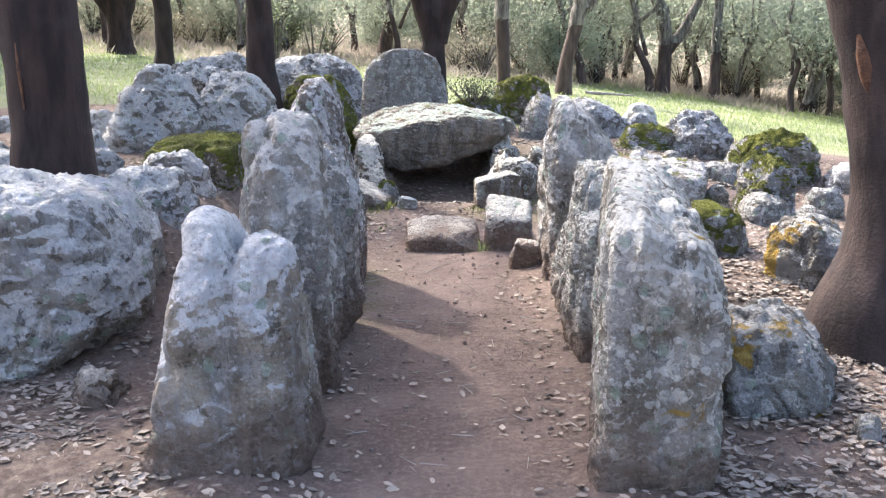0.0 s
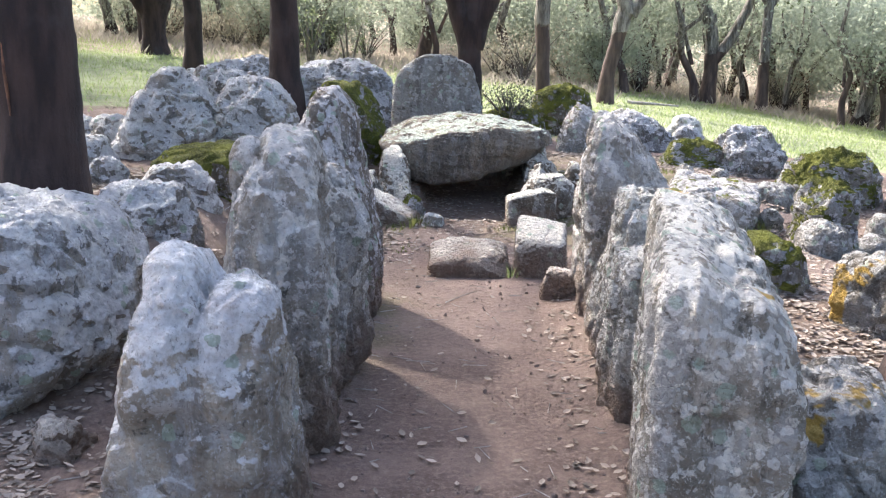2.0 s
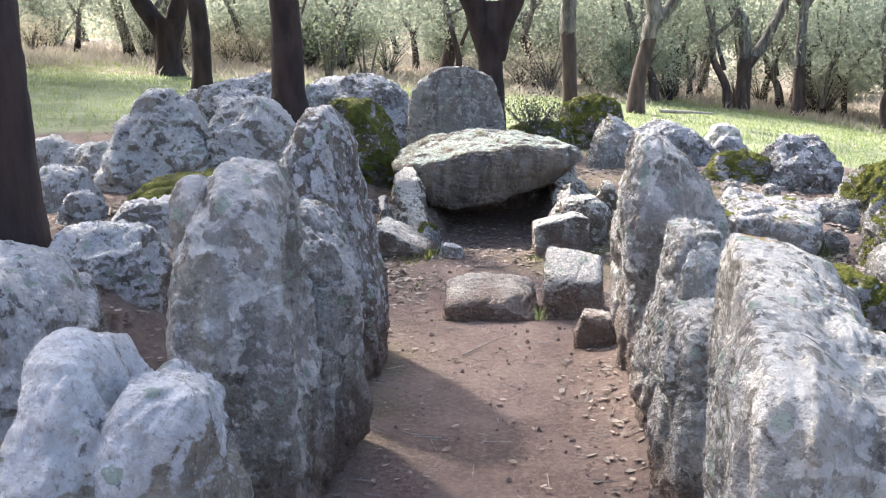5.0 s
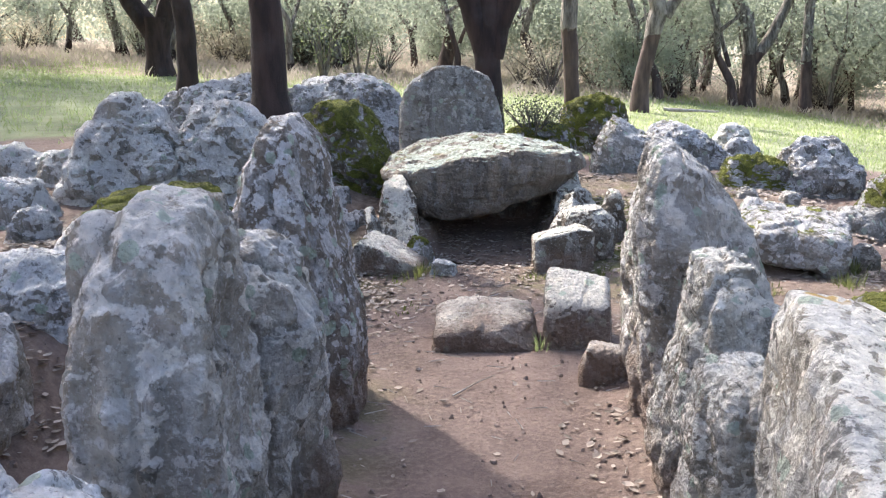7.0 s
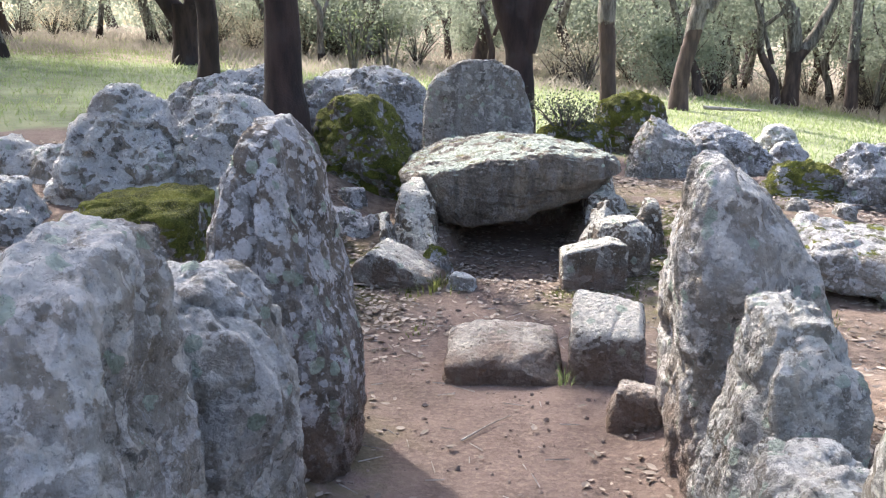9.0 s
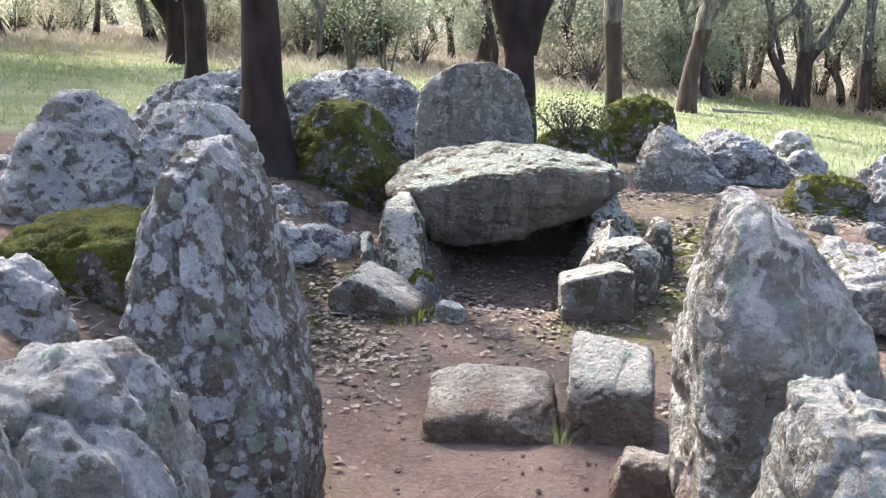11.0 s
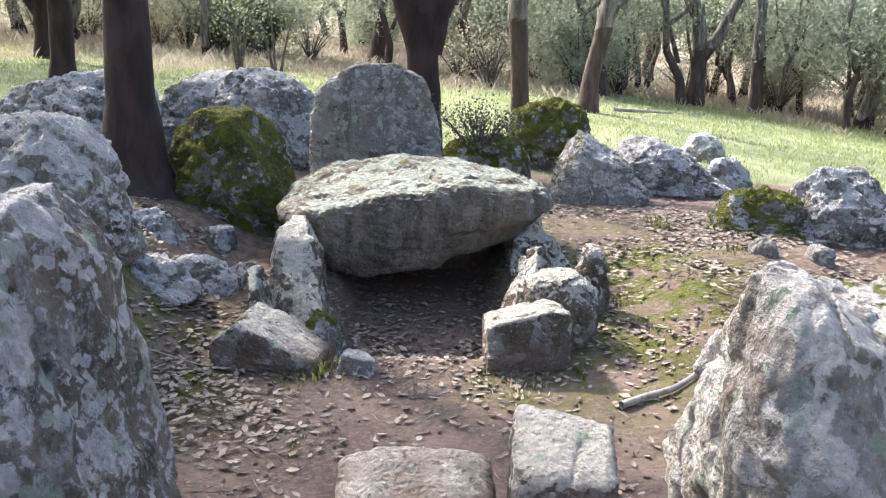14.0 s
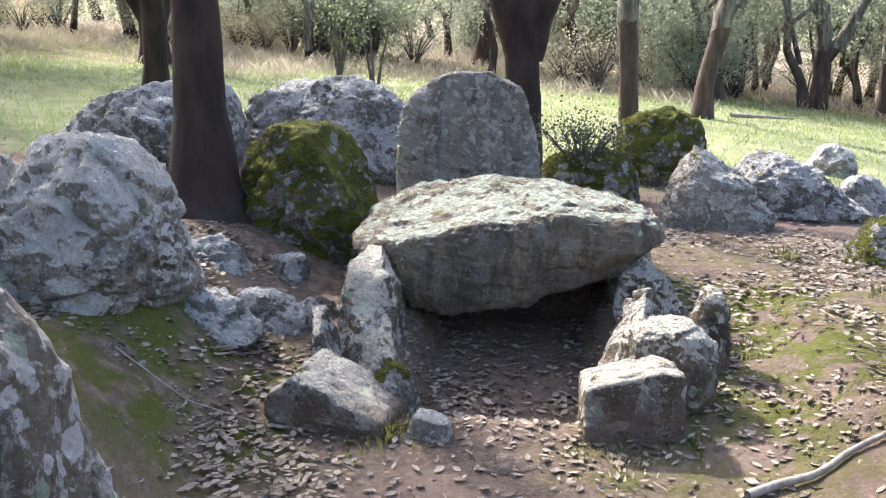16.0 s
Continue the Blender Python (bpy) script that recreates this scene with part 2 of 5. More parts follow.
M_FLAT = rock_material("flat pale slab", dark=(0.24, 0.22, 0.19), mid=(0.44, 0.41, 0.37), pale=(0.62, 0.60, 0.585), white=0.6, black=0.2, green=0.3, moss=0.30, relief=0.7)
M_GREY = rock_material("plain grey rock", dark=(0.26, 0.24, 0.215), mid=(0.43, 0.41, 0.37), pale=(0.58, 0.565, 0.54), white=0.5, black=0.35, green=0.25)
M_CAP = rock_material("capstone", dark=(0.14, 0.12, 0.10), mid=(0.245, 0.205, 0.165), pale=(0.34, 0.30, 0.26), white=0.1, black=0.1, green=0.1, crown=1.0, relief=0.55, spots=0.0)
M_ORANGE = rock_material("orange lichen rock", mid=(0.37, 0.34, 0.29), pale=(0.55, 0.54, 0.52), white=0.5, black=0.4, green=0.3, orange=1.3)
# strong cap: the sun on the block tops is painted into their colour
M_BLOCK = rock_material("squared block", dark=(0.19, 0.16, 0.13), mid=(0.31, 0.27, 0.22), pale=(0.80, 0.76, 0.69), white=0.45, black=0.2, green=0.2, soil=0.6, cap=0.36, spots=0.08)
M_WHITE = rock_material("bleached stone", dark=(0.36, 0.33, 0.29), mid=(0.56, 0.54, 0.50), pale=(0.78, 0.77, 0.75), white=0.9, black=0.1, green=0.1)
# strong cap, low white: sunlit tops and shaded fronts put into the colour
M_CHAMBER = rock_material("chamber wall stone", dark=(0.17, 0.14, 0.11), mid=(0.28, 0.23, 0.18), pale=(0.84, 0.81, 0.74), white=0.28, black=0.2, green=0.15, soil=0.5, moss=0.16, patch=9, cap=0.32, spots=0.08, crusted=0.7)

def simple_material(name, a, b, scale=8, rough=0.8, bump=0.4, distance=0.01, spec=0.3, translucent=False, island=False):
    s = Nodes(name)
    vec = s.coord()
    f = s.ramp(s.noise(scale, 6, 0.65, vec), 0.3, 0.7)
    if island:
        g = s.node("ShaderNodeNewGeometry")
        f = s.math("ADD", s.math("MULTIPLY", f, 0.3), s.math("MULTIPLY", g.outputs["Random Per Island"], 0.7))
    col = s.mix(f, a, b)
    mat = s.done(col, rough, s.bump(s.noise(scale * 5, 5, 0.6, vec), bump, distance) if bump else None, spec)
    if translucent:
        tr = s.node("ShaderNodeBsdfTranslucent")
        s.link(s.mix(0.5, col, tuple(min(1.0, c * 1.8) for c in b)), tr.inputs["Color"])
        mx = s.node("ShaderNodeMixShader", Fac=0.5)
        s.link(s.bsdf.outputs[0], mx.inputs[1])
        s.link(tr.outputs[0], mx.inputs[2])
        s.link(mx.outputs[0], s.t.nodes["Material Output"].inputs["Surface"])
    return mat

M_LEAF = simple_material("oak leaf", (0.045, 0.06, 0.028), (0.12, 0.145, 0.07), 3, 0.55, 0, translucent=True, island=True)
# far leaves and shrubs paler than M_LEAF: distance haze put into the colour
M_LEAF_FAR = simple_material("hazy far oak leaf", (0.165, 0.19, 0.138), (0.26, 0.288, 0.215), 0.5, 0.6, 0, translucent=True, island=True)
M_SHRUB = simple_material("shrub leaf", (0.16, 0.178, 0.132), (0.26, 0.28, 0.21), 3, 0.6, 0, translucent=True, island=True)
M_BRUSH = simple_material("dry brush leaf", (0.17, 0.155, 0.11), (0.33, 0.30, 0.225), 3, 0.7, 0, translucent=True, island=True)
M_DARKLEAF = simple_material("bramble leaf", (0.03, 0.038, 0.026), (0.085, 0.095, 0.062), 3, 0.45, 0, translucent=True, island=True)
M_LITTER = simple_material("dry leaf", (0.085, 0.067, 0.052), (0.42, 0.35, 0.288), 4, 0.7, 0, island=True)
M_GRASS = simple_material("grass blade", (0.11, 0.145, 0.055), (0.25, 0.295, 0.13), 1.5, 0.6, 0, translucent=True, island=True)
M_TUFT = simple_material("tuft blade", (0.05, 0.065, 0.02), (0.14, 0.15, 0.05), 1.5, 0.6, 0, translucent=True, island=True)
M_DRYGRASS = simple_material("dry grass", (0.20, 0.175, 0.145), (0.29, 0.26, 0.215), 1.5, 0.7, 0, translucent=True, island=True)
M_TWIG = simple_material("twig", (0.19, 0.16, 0.13), (0.42, 0.39, 0.36), 14, 0.85, 0.6, 0.006)
M_STEM = simple_material("shrub stem", (0.06, 0.05, 0.042), (0.15, 0.13, 0.11), 10, 0.85, 0.6, 0.006)
M_CRUMB = simple_material("soil crumb", (0.12, 0.092, 0.08), (0.23, 0.18, 0.155), 12, 0.95, 0, island=True)
M_SCAR = simple_material("scar wood", (0.07, 0.035, 0.022), (0.20, 0.095, 0.05), 12, 0.8, 0.8, 0.02)

def bark_material(name, strip, stripped=(0.020, 0.014, 0.013), stripped2=(0.048, 0.031, 0.026)):
    """Cork oak: smooth dark red-brown where the cork was taken, rough grey cork above."""
    s = Nodes(name)
    vec = s.coord()
    long = s.coord(scale=(1, 1, 0.22))
    low = s.mix(s.ramp(s.noise(9, 6, 0.6, long), 0.35, 0.7), stripped, stripped2)
    low = s.mix(s.ramp(s.noise(2.2, 4, 0.6, vec), 0.52, 0.7, 0, 0.6), low, (0.05, 0.045, 0.043))
    cork = s.mix(s.ramp(s.noise(11, 7, 0.7, long), 0.35, 0.68), (0.07, 0.06, 0.05), (0.30, 0.275, 0.235))
    z = s.node("ShaderNodeSeparateXYZ")
    s.link(vec, z.inputs[0])
    h = s.math("ADD", z.outputs["Z"], s.math("MULTIPLY", s.math("SUBTRACT", s.noise(3, 5, 0.6, vec), 0.5), 0.9))
    f = s.ramp(h, strip - 0.02, strip + 0.03)
    height = s.math("ADD", s.math("MULTIPLY", s.noise(14, 7, 0.65, long), s.math("ADD", 0.35, s.math("MULTIPLY", f, 2.2))), s.math("MULTIPLY", s.noise(60, 4, 0.6, vec), 0.2))
    return s.done(s.mix(f, low, cork), 0.85, s.bump(height, 0.9, 0.03), 0.25)

M_BARK = bark_material("stripped cork oak bark", 2.3)
M_BARK_LOW = bark_material("low stripped cork oak bark", 1.75, (0.026, 0.019, 0.017), (0.066, 0.045, 0.038))
# stripped wood lightened: the haze over far trunks is put into its colour
M_BARK_FAR = bark_material("haze-paled cork oak bark", 1.5, (0.05, 0.036, 0.030), (0.11, 0.078, 0.064))
M_BARK_GREY = bark_material("grey cork oak bark", 0.35)

def ground_material():
    s = Nodes("ground soil and turf")
    vec = s.coord()
    at = s.node("ShaderNodeAttribute")
    at.attribute_name = "cover"
    sp = s.node("ShaderNodeSeparateColor")
    s.link(at.outputs["Color"], sp.inputs[0])
    grain = s.noise(38, 8, 0.72, vec)
    patch = s.noise(2.4, 6, 0.6, vec)
    soil = s.mix(s.ramp(patch, 0.35, 0.68), (0.116, 0.083, 0.070), (0.185, 0.135, 0.113))
    soil = s.mix(s.ramp(grain, 0.42, 0.72, 0, 0.7), soil, (0.26, 0.20, 0.166))
    humus = s.mix(s.ramp(s.noise(16, 7, 0.7, vec), 0.35, 0.7), (0.11, 0.08, 0.062), (0.25, 0.19, 0.15))
    turf = s.mix(s.ramp(s.noise(1.1, 7, 0.65, vec), 0.35, 0.68), (0.145, 0.165, 0.09), (0.245, 0.265, 0.155))
    turf = s.mix(s.ramp(s.noise(7, 6, 0.7, vec), 0.5, 0.75, 0, 0.7), turf, (0.29, 0.25, 0.15))
    dry = s.mix(s.ramp(s.noise(2.0, 7, 0.7, vec), 0.35, 0.7), (0.17, 0.14, 0.10), (0.33, 0.275, 0.205))
    moss = s.mix(grain, (0.055, 0.066, 0.014), (0.13, 0.134, 0.034))
    col = s.mix(sp.outputs[0], soil, humus)
    moss_at = s.node("ShaderNodeAttribute")
    moss_at.attribute_name = "mossy"
    col = s.mix(s.math("MULTIPLY", moss_at.outputs["Fac"], s.ramp(s.noise(5, 6, 0.65, vec, 0.5), 0.40, 0.56)), col, moss)
    col = s.mix(s.ramp(s.math("ADD", sp.outputs[1], s.math("MULTIPLY", s.math("SUBTRACT", s.noise(3, 6, 0.7, vec), 0.5), 0.6)), 0.35, 0.65), col, turf)
    col = s.mix(s.ramp(s.math("ADD", sp.outputs[2], s.math("MULTIPLY", s.math("SUBTRACT", s.noise(1.2, 6, 0.7, vec), 0.5), 0.6)), 0.35, 0.65), col, dry)
    height = s.math("ADD", s.math("MULTIPLY", s.noise(12, 7, 0.65, vec), 1.0), s.math("MULTIPLY", grain, 0.5))
    return s.done(col, 0.95, s.bump(height, 0.9, 0.03), 0.15)

M_GROUND = ground_material()

# ---- the lie of the land ----
def land(x, y):
    """Height of the ground."""
    x, y = np.asarray(x, float), np.asarray(y, float)
    z = 0.30 * ss(7.4, 10.6, y)
    z = z + 0.48 * ss(-1.0, -1.75, x) * ss(3.9, 5.3, y) * (1 - 0.55 * ss(8.2, 10.5, y)) * (1 - ss(11.0, 15.0, y)) * (1 - 0.6 * ss(-3.0, -7.0, x))
    z = z + 0.16 * ss(0.95, 1.5, x) * ss(3.9, 5.5, y) * (1 - ss(8.5, 10.5, y)) * (1 - ss(2.0, 3.2, x))
    z = z - 0.07 * np.clip(x - 1.9, 0, 6) * ss(3.0, 6.0, y) * (1 - ss(11, 15, y))
    z = z - 0.05 * ss(4.2, 3.0, y) * ss(0.75, 1.2, np.abs(x))
    z = z + 0.06 * ss(0.42, 0.75, np.abs(x)) * ss(2.4, 3.2, y) * (1 - ss(6.0, 6.6, y))
    z = z - 0.22 * ss(0.50, 0.36, np.abs(x + 0.05)) * ss(8.25, 8.5, y) * (1 - ss(9.8, 10.2, y))
    far = ss(9.0, 16.0, y)
    z = z + far * (-0.083 * np.clip(x, -14, 14) - 0.05 * np.clip(x - 3, 0, 9))
    z = z + 0.018 * np.clip(y - 34, 0, 60)
    return z

def land1(x, y):
    return float(land(np.array([x]), np.array([y]))[0])

def litter(x, y):
    """How thickly dry leaves lie, 0 to 1."""
    ax = np.abs(x)
    d = (0.9 - 0.2 * ss(7.5, 8.5, y)) * ss(0.75, 1.1, ax) * ss(11.8, 10.0, y)
    d = np.maximum(d, (0.26 + 0.6 * ss(8.2, 8.9, y) + 0.35 * ss(0.1, -0.5, x)) * ss(7.1, 7.8, y) * ss(11.5, 10.4, y))
    d = np.maximum(d, 0.03 + 0.12 * ss(0.28, 0.55, ax))
    d = np.maximum(d, 0.30 * ss(0.25, 0.6, x) * (ax < 0.8) * ss(4.0, 4.6, y) * ss(6.2, 5.6, y))
    d = np.maximum(d, 0.9 * np.exp(-((x + 1.2) / 0.5) ** 2) * ss(7.3, 8.0, y) * ss(10.6, 9.8, y))
    d = d * (1 - 0.75 * np.exp(-((x - 0.75) / 0.55) ** 2 - ((y - 7.55) / 0.5) ** 2))
    d = d * (1 - 0.6 * np.exp(-((x - 1.2) / 0.45) ** 2 - ((y - 8.5) / 0.9) ** 2))
    heaps = fbm(np.stack([x * 2.4, y * 2.4, x * 0], 1), 61, 4)
    return d * np.clip(0.80 + 1.5 * heaps, 0.12, 1.4) * ss(14, 11, y)

def ground():
    def steps(edges):
        out = [edges[0][0]]
        for (a, _), (b, n) in zip(edges, edges[1:]):
            out += list(np.linspace(a, b, n + 1)[1:])
        return np.array(out)
    xs = steps([(-300, 0), (-60, 14), (-14, 26), (-4, 50), (4, 150), (14, 50), (60, 26), (300, 14)])
    ys = steps([(-200, 0), (-20, 12), (1, 24), (12, 210), (24, 80), (70, 40), (400, 20)])
    X, Y = np.meshgrid(xs, ys)
    x, y = X.ravel(), Y.ravel()
    z = land(x, y)
    p = np.stack([x, y, x * 0], 1)
    near = ss(60, 20, np.hypot(x, y - 6))
    z = z + near * (0.025 * fbm(p * 1.3, 5, 3) + 0.012 * fbm(p * 6, 9, 3)) * (0.35 + 0.65 * ss(0.5, 0.9, np.abs(x)))
    z = z + 0.05 * fbm(p * 3.1, 15, 4) * ss(6.8, 7.8, y) * ss(12.5, 11, y) * ss(0.8, 1.2, np.abs(x))
    n, m = len(xs), len(ys)
    a = (np.arange(m - 1)[:, None] * n + np.arange(n - 1)[None, :]).ravel()
    me = mesh_of("ground", np.stack([x, y, z], 1), np.stack([a, a + 1, a + n + 1, a + n], 1), M_GROUND)
    jit = 0.35 * fbm(p * 0.5, 21, 3)
    cov = np.ones((len(x), 4), np.float32)
    cov[:, 0] = np.clip(litter(x, y) * 1.15, 0, 1)
    cov[:, 1] = np.clip(ss(11.6, 13.4, y + 1.0 * jit - 0.25 * np.clip(x, 0, 4) + 0.12 * np.clip(-x - 2, 0, 6)) + ss(4.6, 6.5, np.abs(x + 0.2)) * ss(5, 8, y), 0, 1)
    edge = 25 + 0.35 * x + 5 * jit
    cov[:, 2] = np.maximum(ss(edge - 2, edge + 2, y), ss(24, 30, np.abs(x) + 3 * jit))
    at = me.color_attributes.new("cover", "FLOAT_COLOR", "POINT")
    at.data.foreach_set("color", cov.ravel())
    ms = np.clip(1.3 * np.exp(-((x - 1.15) / 0.6) ** 2 - ((y - 9.0) / 1.2) ** 2) + 1.8 * np.exp(-((x + 1.35) / 0.5) ** 2 - ((y - 8.15) / 0.55) ** 2) + 0.4 * np.exp(-((x + 0.5) / 0.2) ** 2 - ((y - 5.6) / 0.7) ** 2)
                 + 0.7 * np.exp(-((x - 0.45) / 0.3) ** 2 - ((y - 7.9) / 0.2) ** 2), 0, 1)
    me.attributes.new("mossy", "FLOAT", "POINT").data.foreach_set("value", ms.astype(np.float32))
    tagged(part("ground", me), "reddish trodden soil with leaf litter running out to green meadow", "ground", kind="structure")

ground()

# ---- rocks ----
CUBE_CACHE = {}

def cube_sphere(res):
    """Directions and quads of a cube whose faces are cut res by res."""
    if res not in CUBE_CACHE:
        bm = bmesh.new()
        bmesh.ops.create_cube(bm, size=2)
        bmesh.ops.subdivide_edges(bm, edges=bm.edges[:], cuts=res - 1, use_grid_fill=True)
        v = np.array([q.co[:] for q in bm.verts])
        f = np.array([[q.index for q in face.verts] for face in bm.faces])
        bm.free()
        v = np.tan(v * 0.7) / np.tan(0.7)
        CUBE_CACHE[res] = (v / np.linalg.norm(v, axis=1)[:, None], f)
    return CUBE_CACHE[res]

def rock_points(w, d, h, seed, res=26, n=3.2, taper=(0.25, 0.2), lean=(0, 0), top=None, along="x", facets=5, rough=0.10, flute=0.0, cut=0.8, lumps=(), pock=0.018, under=None, top_y=None, planes=(), crag=0.016, block=5.0):
    """A stone w wide, d deep and h high, its foot at z = 0. top, top_y: heights along its width or depth, as (place -1..1, share of h); under: how far its underside lifts.
    planes: flats cut off it, as a direction and a distance; crag and block: depth and number a metre of its cracked lumps."""
    rng = np.random.RandomState(seed)
    q, faces = cube_sphere(res)
    r = (np.abs(q) ** n).sum(1) ** (-1.0 / n)
    u = q * r[:, None]
    for _ in range(facets):
        a = rng.normal(size=3)
        a[2] = abs(a[2]) * 0.6 if rng.rand() < 0.7 else a[2]
        a /= np.linalg.norm(a)
        lim = rng.uniform(cut, cut + 0.22)
        u = u - np.maximum(0, u @ a - lim)[:, None] * a * 0.92
    for ax, ay, az, lim in planes:
        a = np.array([ax, ay, az]) / math.sqrt(ax * ax + ay * ay + az * az)
        over = u @ a - lim
        u = u - (0.5 * (over + np.sqrt(over * over + 0.02)))[:, None] * a * 0.94
    k = (u[:, 2] + 1) / 2
    u[:, 0] *= 1 - taper[0] * k
    u[:, 1] *= 1 - taper[1] * k
    if top:
        t = np.array(top)
        s = np.interp(u[:, 0] if along == "x" else u[:, 1], t[:, 0], t[:, 1])
        u[:, 2] = (u[:, 2] + 1) * (1 + (s - 1) * ss(0.0, 0.8, k)) - 1
    if top_y:
        t = np.array(top_y)
        u[:, 2] = (u[:, 2] + 1) * (1 + (np.interp(u[:, 1], t[:, 0], t[:, 1]) - 1) * ss(0.0, 0.8, k)) - 1
    if under:
        t = np.array(under)
        u[:, 2] += 2 * np.interp(u[:, 0], t[:, 0], t[:, 1]) * ss(0.7, 0.0, k)
    size = np.array([w, d, h]) / 2
    p = u * size
    g = (w * d * h) ** (1 / 3)
    off = rng.uniform(-40, 40, 3)
    normal = q / size
    normal /= np.linalg.norm(normal, axis=1)[:, None]
    e = p + off
    pock = min(pock, 0.05 * g)
    amt = rough * g * (0.9 * fbm(e * 1.7 / g, seed, 3) + 0.45 * fbm(e * 4.5 / g, seed + 7, 4, 0.55, True) + 0.26 * fbm(e * 13 / g, seed + 13, 4, 0.62, True))
    amt = amt - pock * (ss(0.10, 0.45, fbm(e * 6.5, seed + 21, 4, 0.55)) + 0.3 * ss(0.12, 0.40, fbm(e * 17, seed + 22, 3, 0.55)) - 0.3)
    crag = min(crag, 0.045 * g)
    if crag:
        bend = np.stack([fbm(e * 4.0 + 31 * j, seed + 40 + j, 3) for j in range(3)], 1)
        squash = np.array([1, 1, 0.6 if flute else 1.0])
        rim, own = cells((e + 0.10 * bend) * squash * block, seed + 50)
        amt = amt + crag * (0.9 * own * ss(0.0, 0.22, rim) - 0.8 * ss(0.16, 0.0, rim))
        rim, own = cells((e + 0.05 * bend) * squash * block * 2.7, seed + 60)
        amt = amt + 0.24 * crag * (0.9 * own * ss(0.0, 0.3, rim) - 0.6 * ss(0.2, 0.0, rim))
    if flute:
        amt = amt + flute * fbm(e * np.array([9, 9, 1.6]), seed + 3, 3, 0.5, True)
    p = p + normal * amt[:, None]
    p[:, 2] += h / 2
    for lx, ly, lz, lr, la in lumps:
        c = p - np.array([lx, ly, lz])
        p = p + normal * (la * np.exp(-(c * c).sum(1) / (lr * lr)))[:, None]
    f = np.clip(p[:, 2:3] / h, 0, 1.2)
    p[:, 0:1] += lean[0] * f
    p[:, 1:2] += lean[1] * f
    return p, faces

def rock(name, label, x, y, z0, z1, w, d, material, seed, yaw=0.0, tilt=0.0, roll=0.0, category="rock", group="", sink=0.12, **shape):
    """A stone that stands with its visible foot at z0 and its top at z1. lumps: swellings and hollows, as (x, y, z, radius, amount) from its foot."""
    p, f = rock_points(w, d, z1 - z0 + sink, seed, **shape)
    ob = part(name, mesh_of(name, p, f, material))
    ob.matrix_world = pose(x, y, z0 - sink, tilt, roll, yaw)
    return tagged(ob, label, category, group)

SLABS = "upright stones lining the passage"
RING = "fallen stones round the chamber"
# passage, west side
rock("standing_stone", "knobbly low standing stone with two white-crusted knobs on top", -0.80, 3.38, -0.03, 0.88, 0.70, 0.70, M_KNOB, 3, res=100, n=4.2, taper=(0.44, 0.42), facets=2, rough=0.045, lean=(0.08, 0), pock=0.016, crag=0.014, block=4.5, top=[(-1, 0.76), (-0.62, 0.90), (-0.42, 1.0), (-0.15, 1.0), (-0.05, 0.94), (0.03, 0.90), (0.12, 0.93), (0.62, 0.93), (0.85, 0.84), (1, 0.7)], category="stone", group=SLABS,
     lumps=[(-0.11, -0.04, 1.00, 0.10, 0.05), (0.14, -0.12, 0.92, 0.12, 0.06), (0.0, 0.05, 0.97, 0.035, -0.06), (0.0, -0.08, 0.95, 0.035, -0.06), (0.005, -0.16, 0.90, 0.032, -0.06), (0.02, -0.22, 0.80, 0.04, -0.04), (-0.12, -0.24, 0.78, 0.10, 0.04), (-0.05, -0.22, 0.90, 0.035, -0.03), (0.16, -0.26, 0.80, 0.04, -0.03),
            (-0.12, -0.34, 0.42, 0.05, -0.05), (-0.02, -0.30, 0.60, 0.06, -0.05), (-0.2, -0.27, 0.55, 0.05, -0.04), (0.12, -0.32, 0.56, 0.05, -0.04), (0.02, -0.36, 0.30, 0.06, -0.03), (-0.14, -0.30, 0.66, 0.07, 0.03), (0.08, -0.30, 0.68, 0.05, 0.03)])
rock("standing_stone", "tall grey slab with a rounded peak and fluted side", -0.685, 4.18, 0.0, 1.165, 0.40, 0.68, M_SLAB, 11, yaw=8, res=96, n=4.2, taper=(0.16, 0.10), facets=2, rough=0.045, flute=0.034, crag=0.014,
     top=[(-1, 0.82), (-0.5, 0.93), (-0.1, 1.0), (0.45, 1.0), (0.8, 0.93), (1, 0.84)], top_y=[(-1, 0.95), (-0.3, 1.0), (0.4, 1.0), (1, 0.88)], category="stone", group=SLABS)
rock("standing_stone", "narrow knob-headed stone against the tall slab", -0.80, 4.10, 0.0, 1.14, 0.20, 0.30, M_SLAB, 12, res=60, n=3.2, taper=(0.35, 0.40), lean=(0.02, 0.0), facets=2, rough=0.04, flute=0.012, crag=0.008, category="stone", group=SLABS,
     lumps=[(0.0, 0.0, 1.20, 0.085, 0.030), (0.0, -0.05, 1.06, 0.05, -0.022), (0.06, -0.04, 1.04, 0.05, -0.022), (-0.06, -0.04, 1.04, 0.05, -0.022)])
rock("standing_stone", "lower fluted grey slab with a mossy flat top", -0.635, 4.72, 0.0, 0.965, 0.40, 0.52, M_SLAB, 17, res=88, n=4.4, taper=(0.16, 0.1), facets=2, rough=0.04, flute=0.038, crag=0.016, top=[(-1, 0.98), (0.1, 1.0), (0.6, 0.94), (1, 0.82)], category="stone", group=SLABS,
     lumps=[(0.2, -0.1, 0.85, 0.14, 0.04), (0.2, -0.1, 0.45, 0.12, -0.04), (0.22, 0.12, 0.28, 0.12, 0.05)])
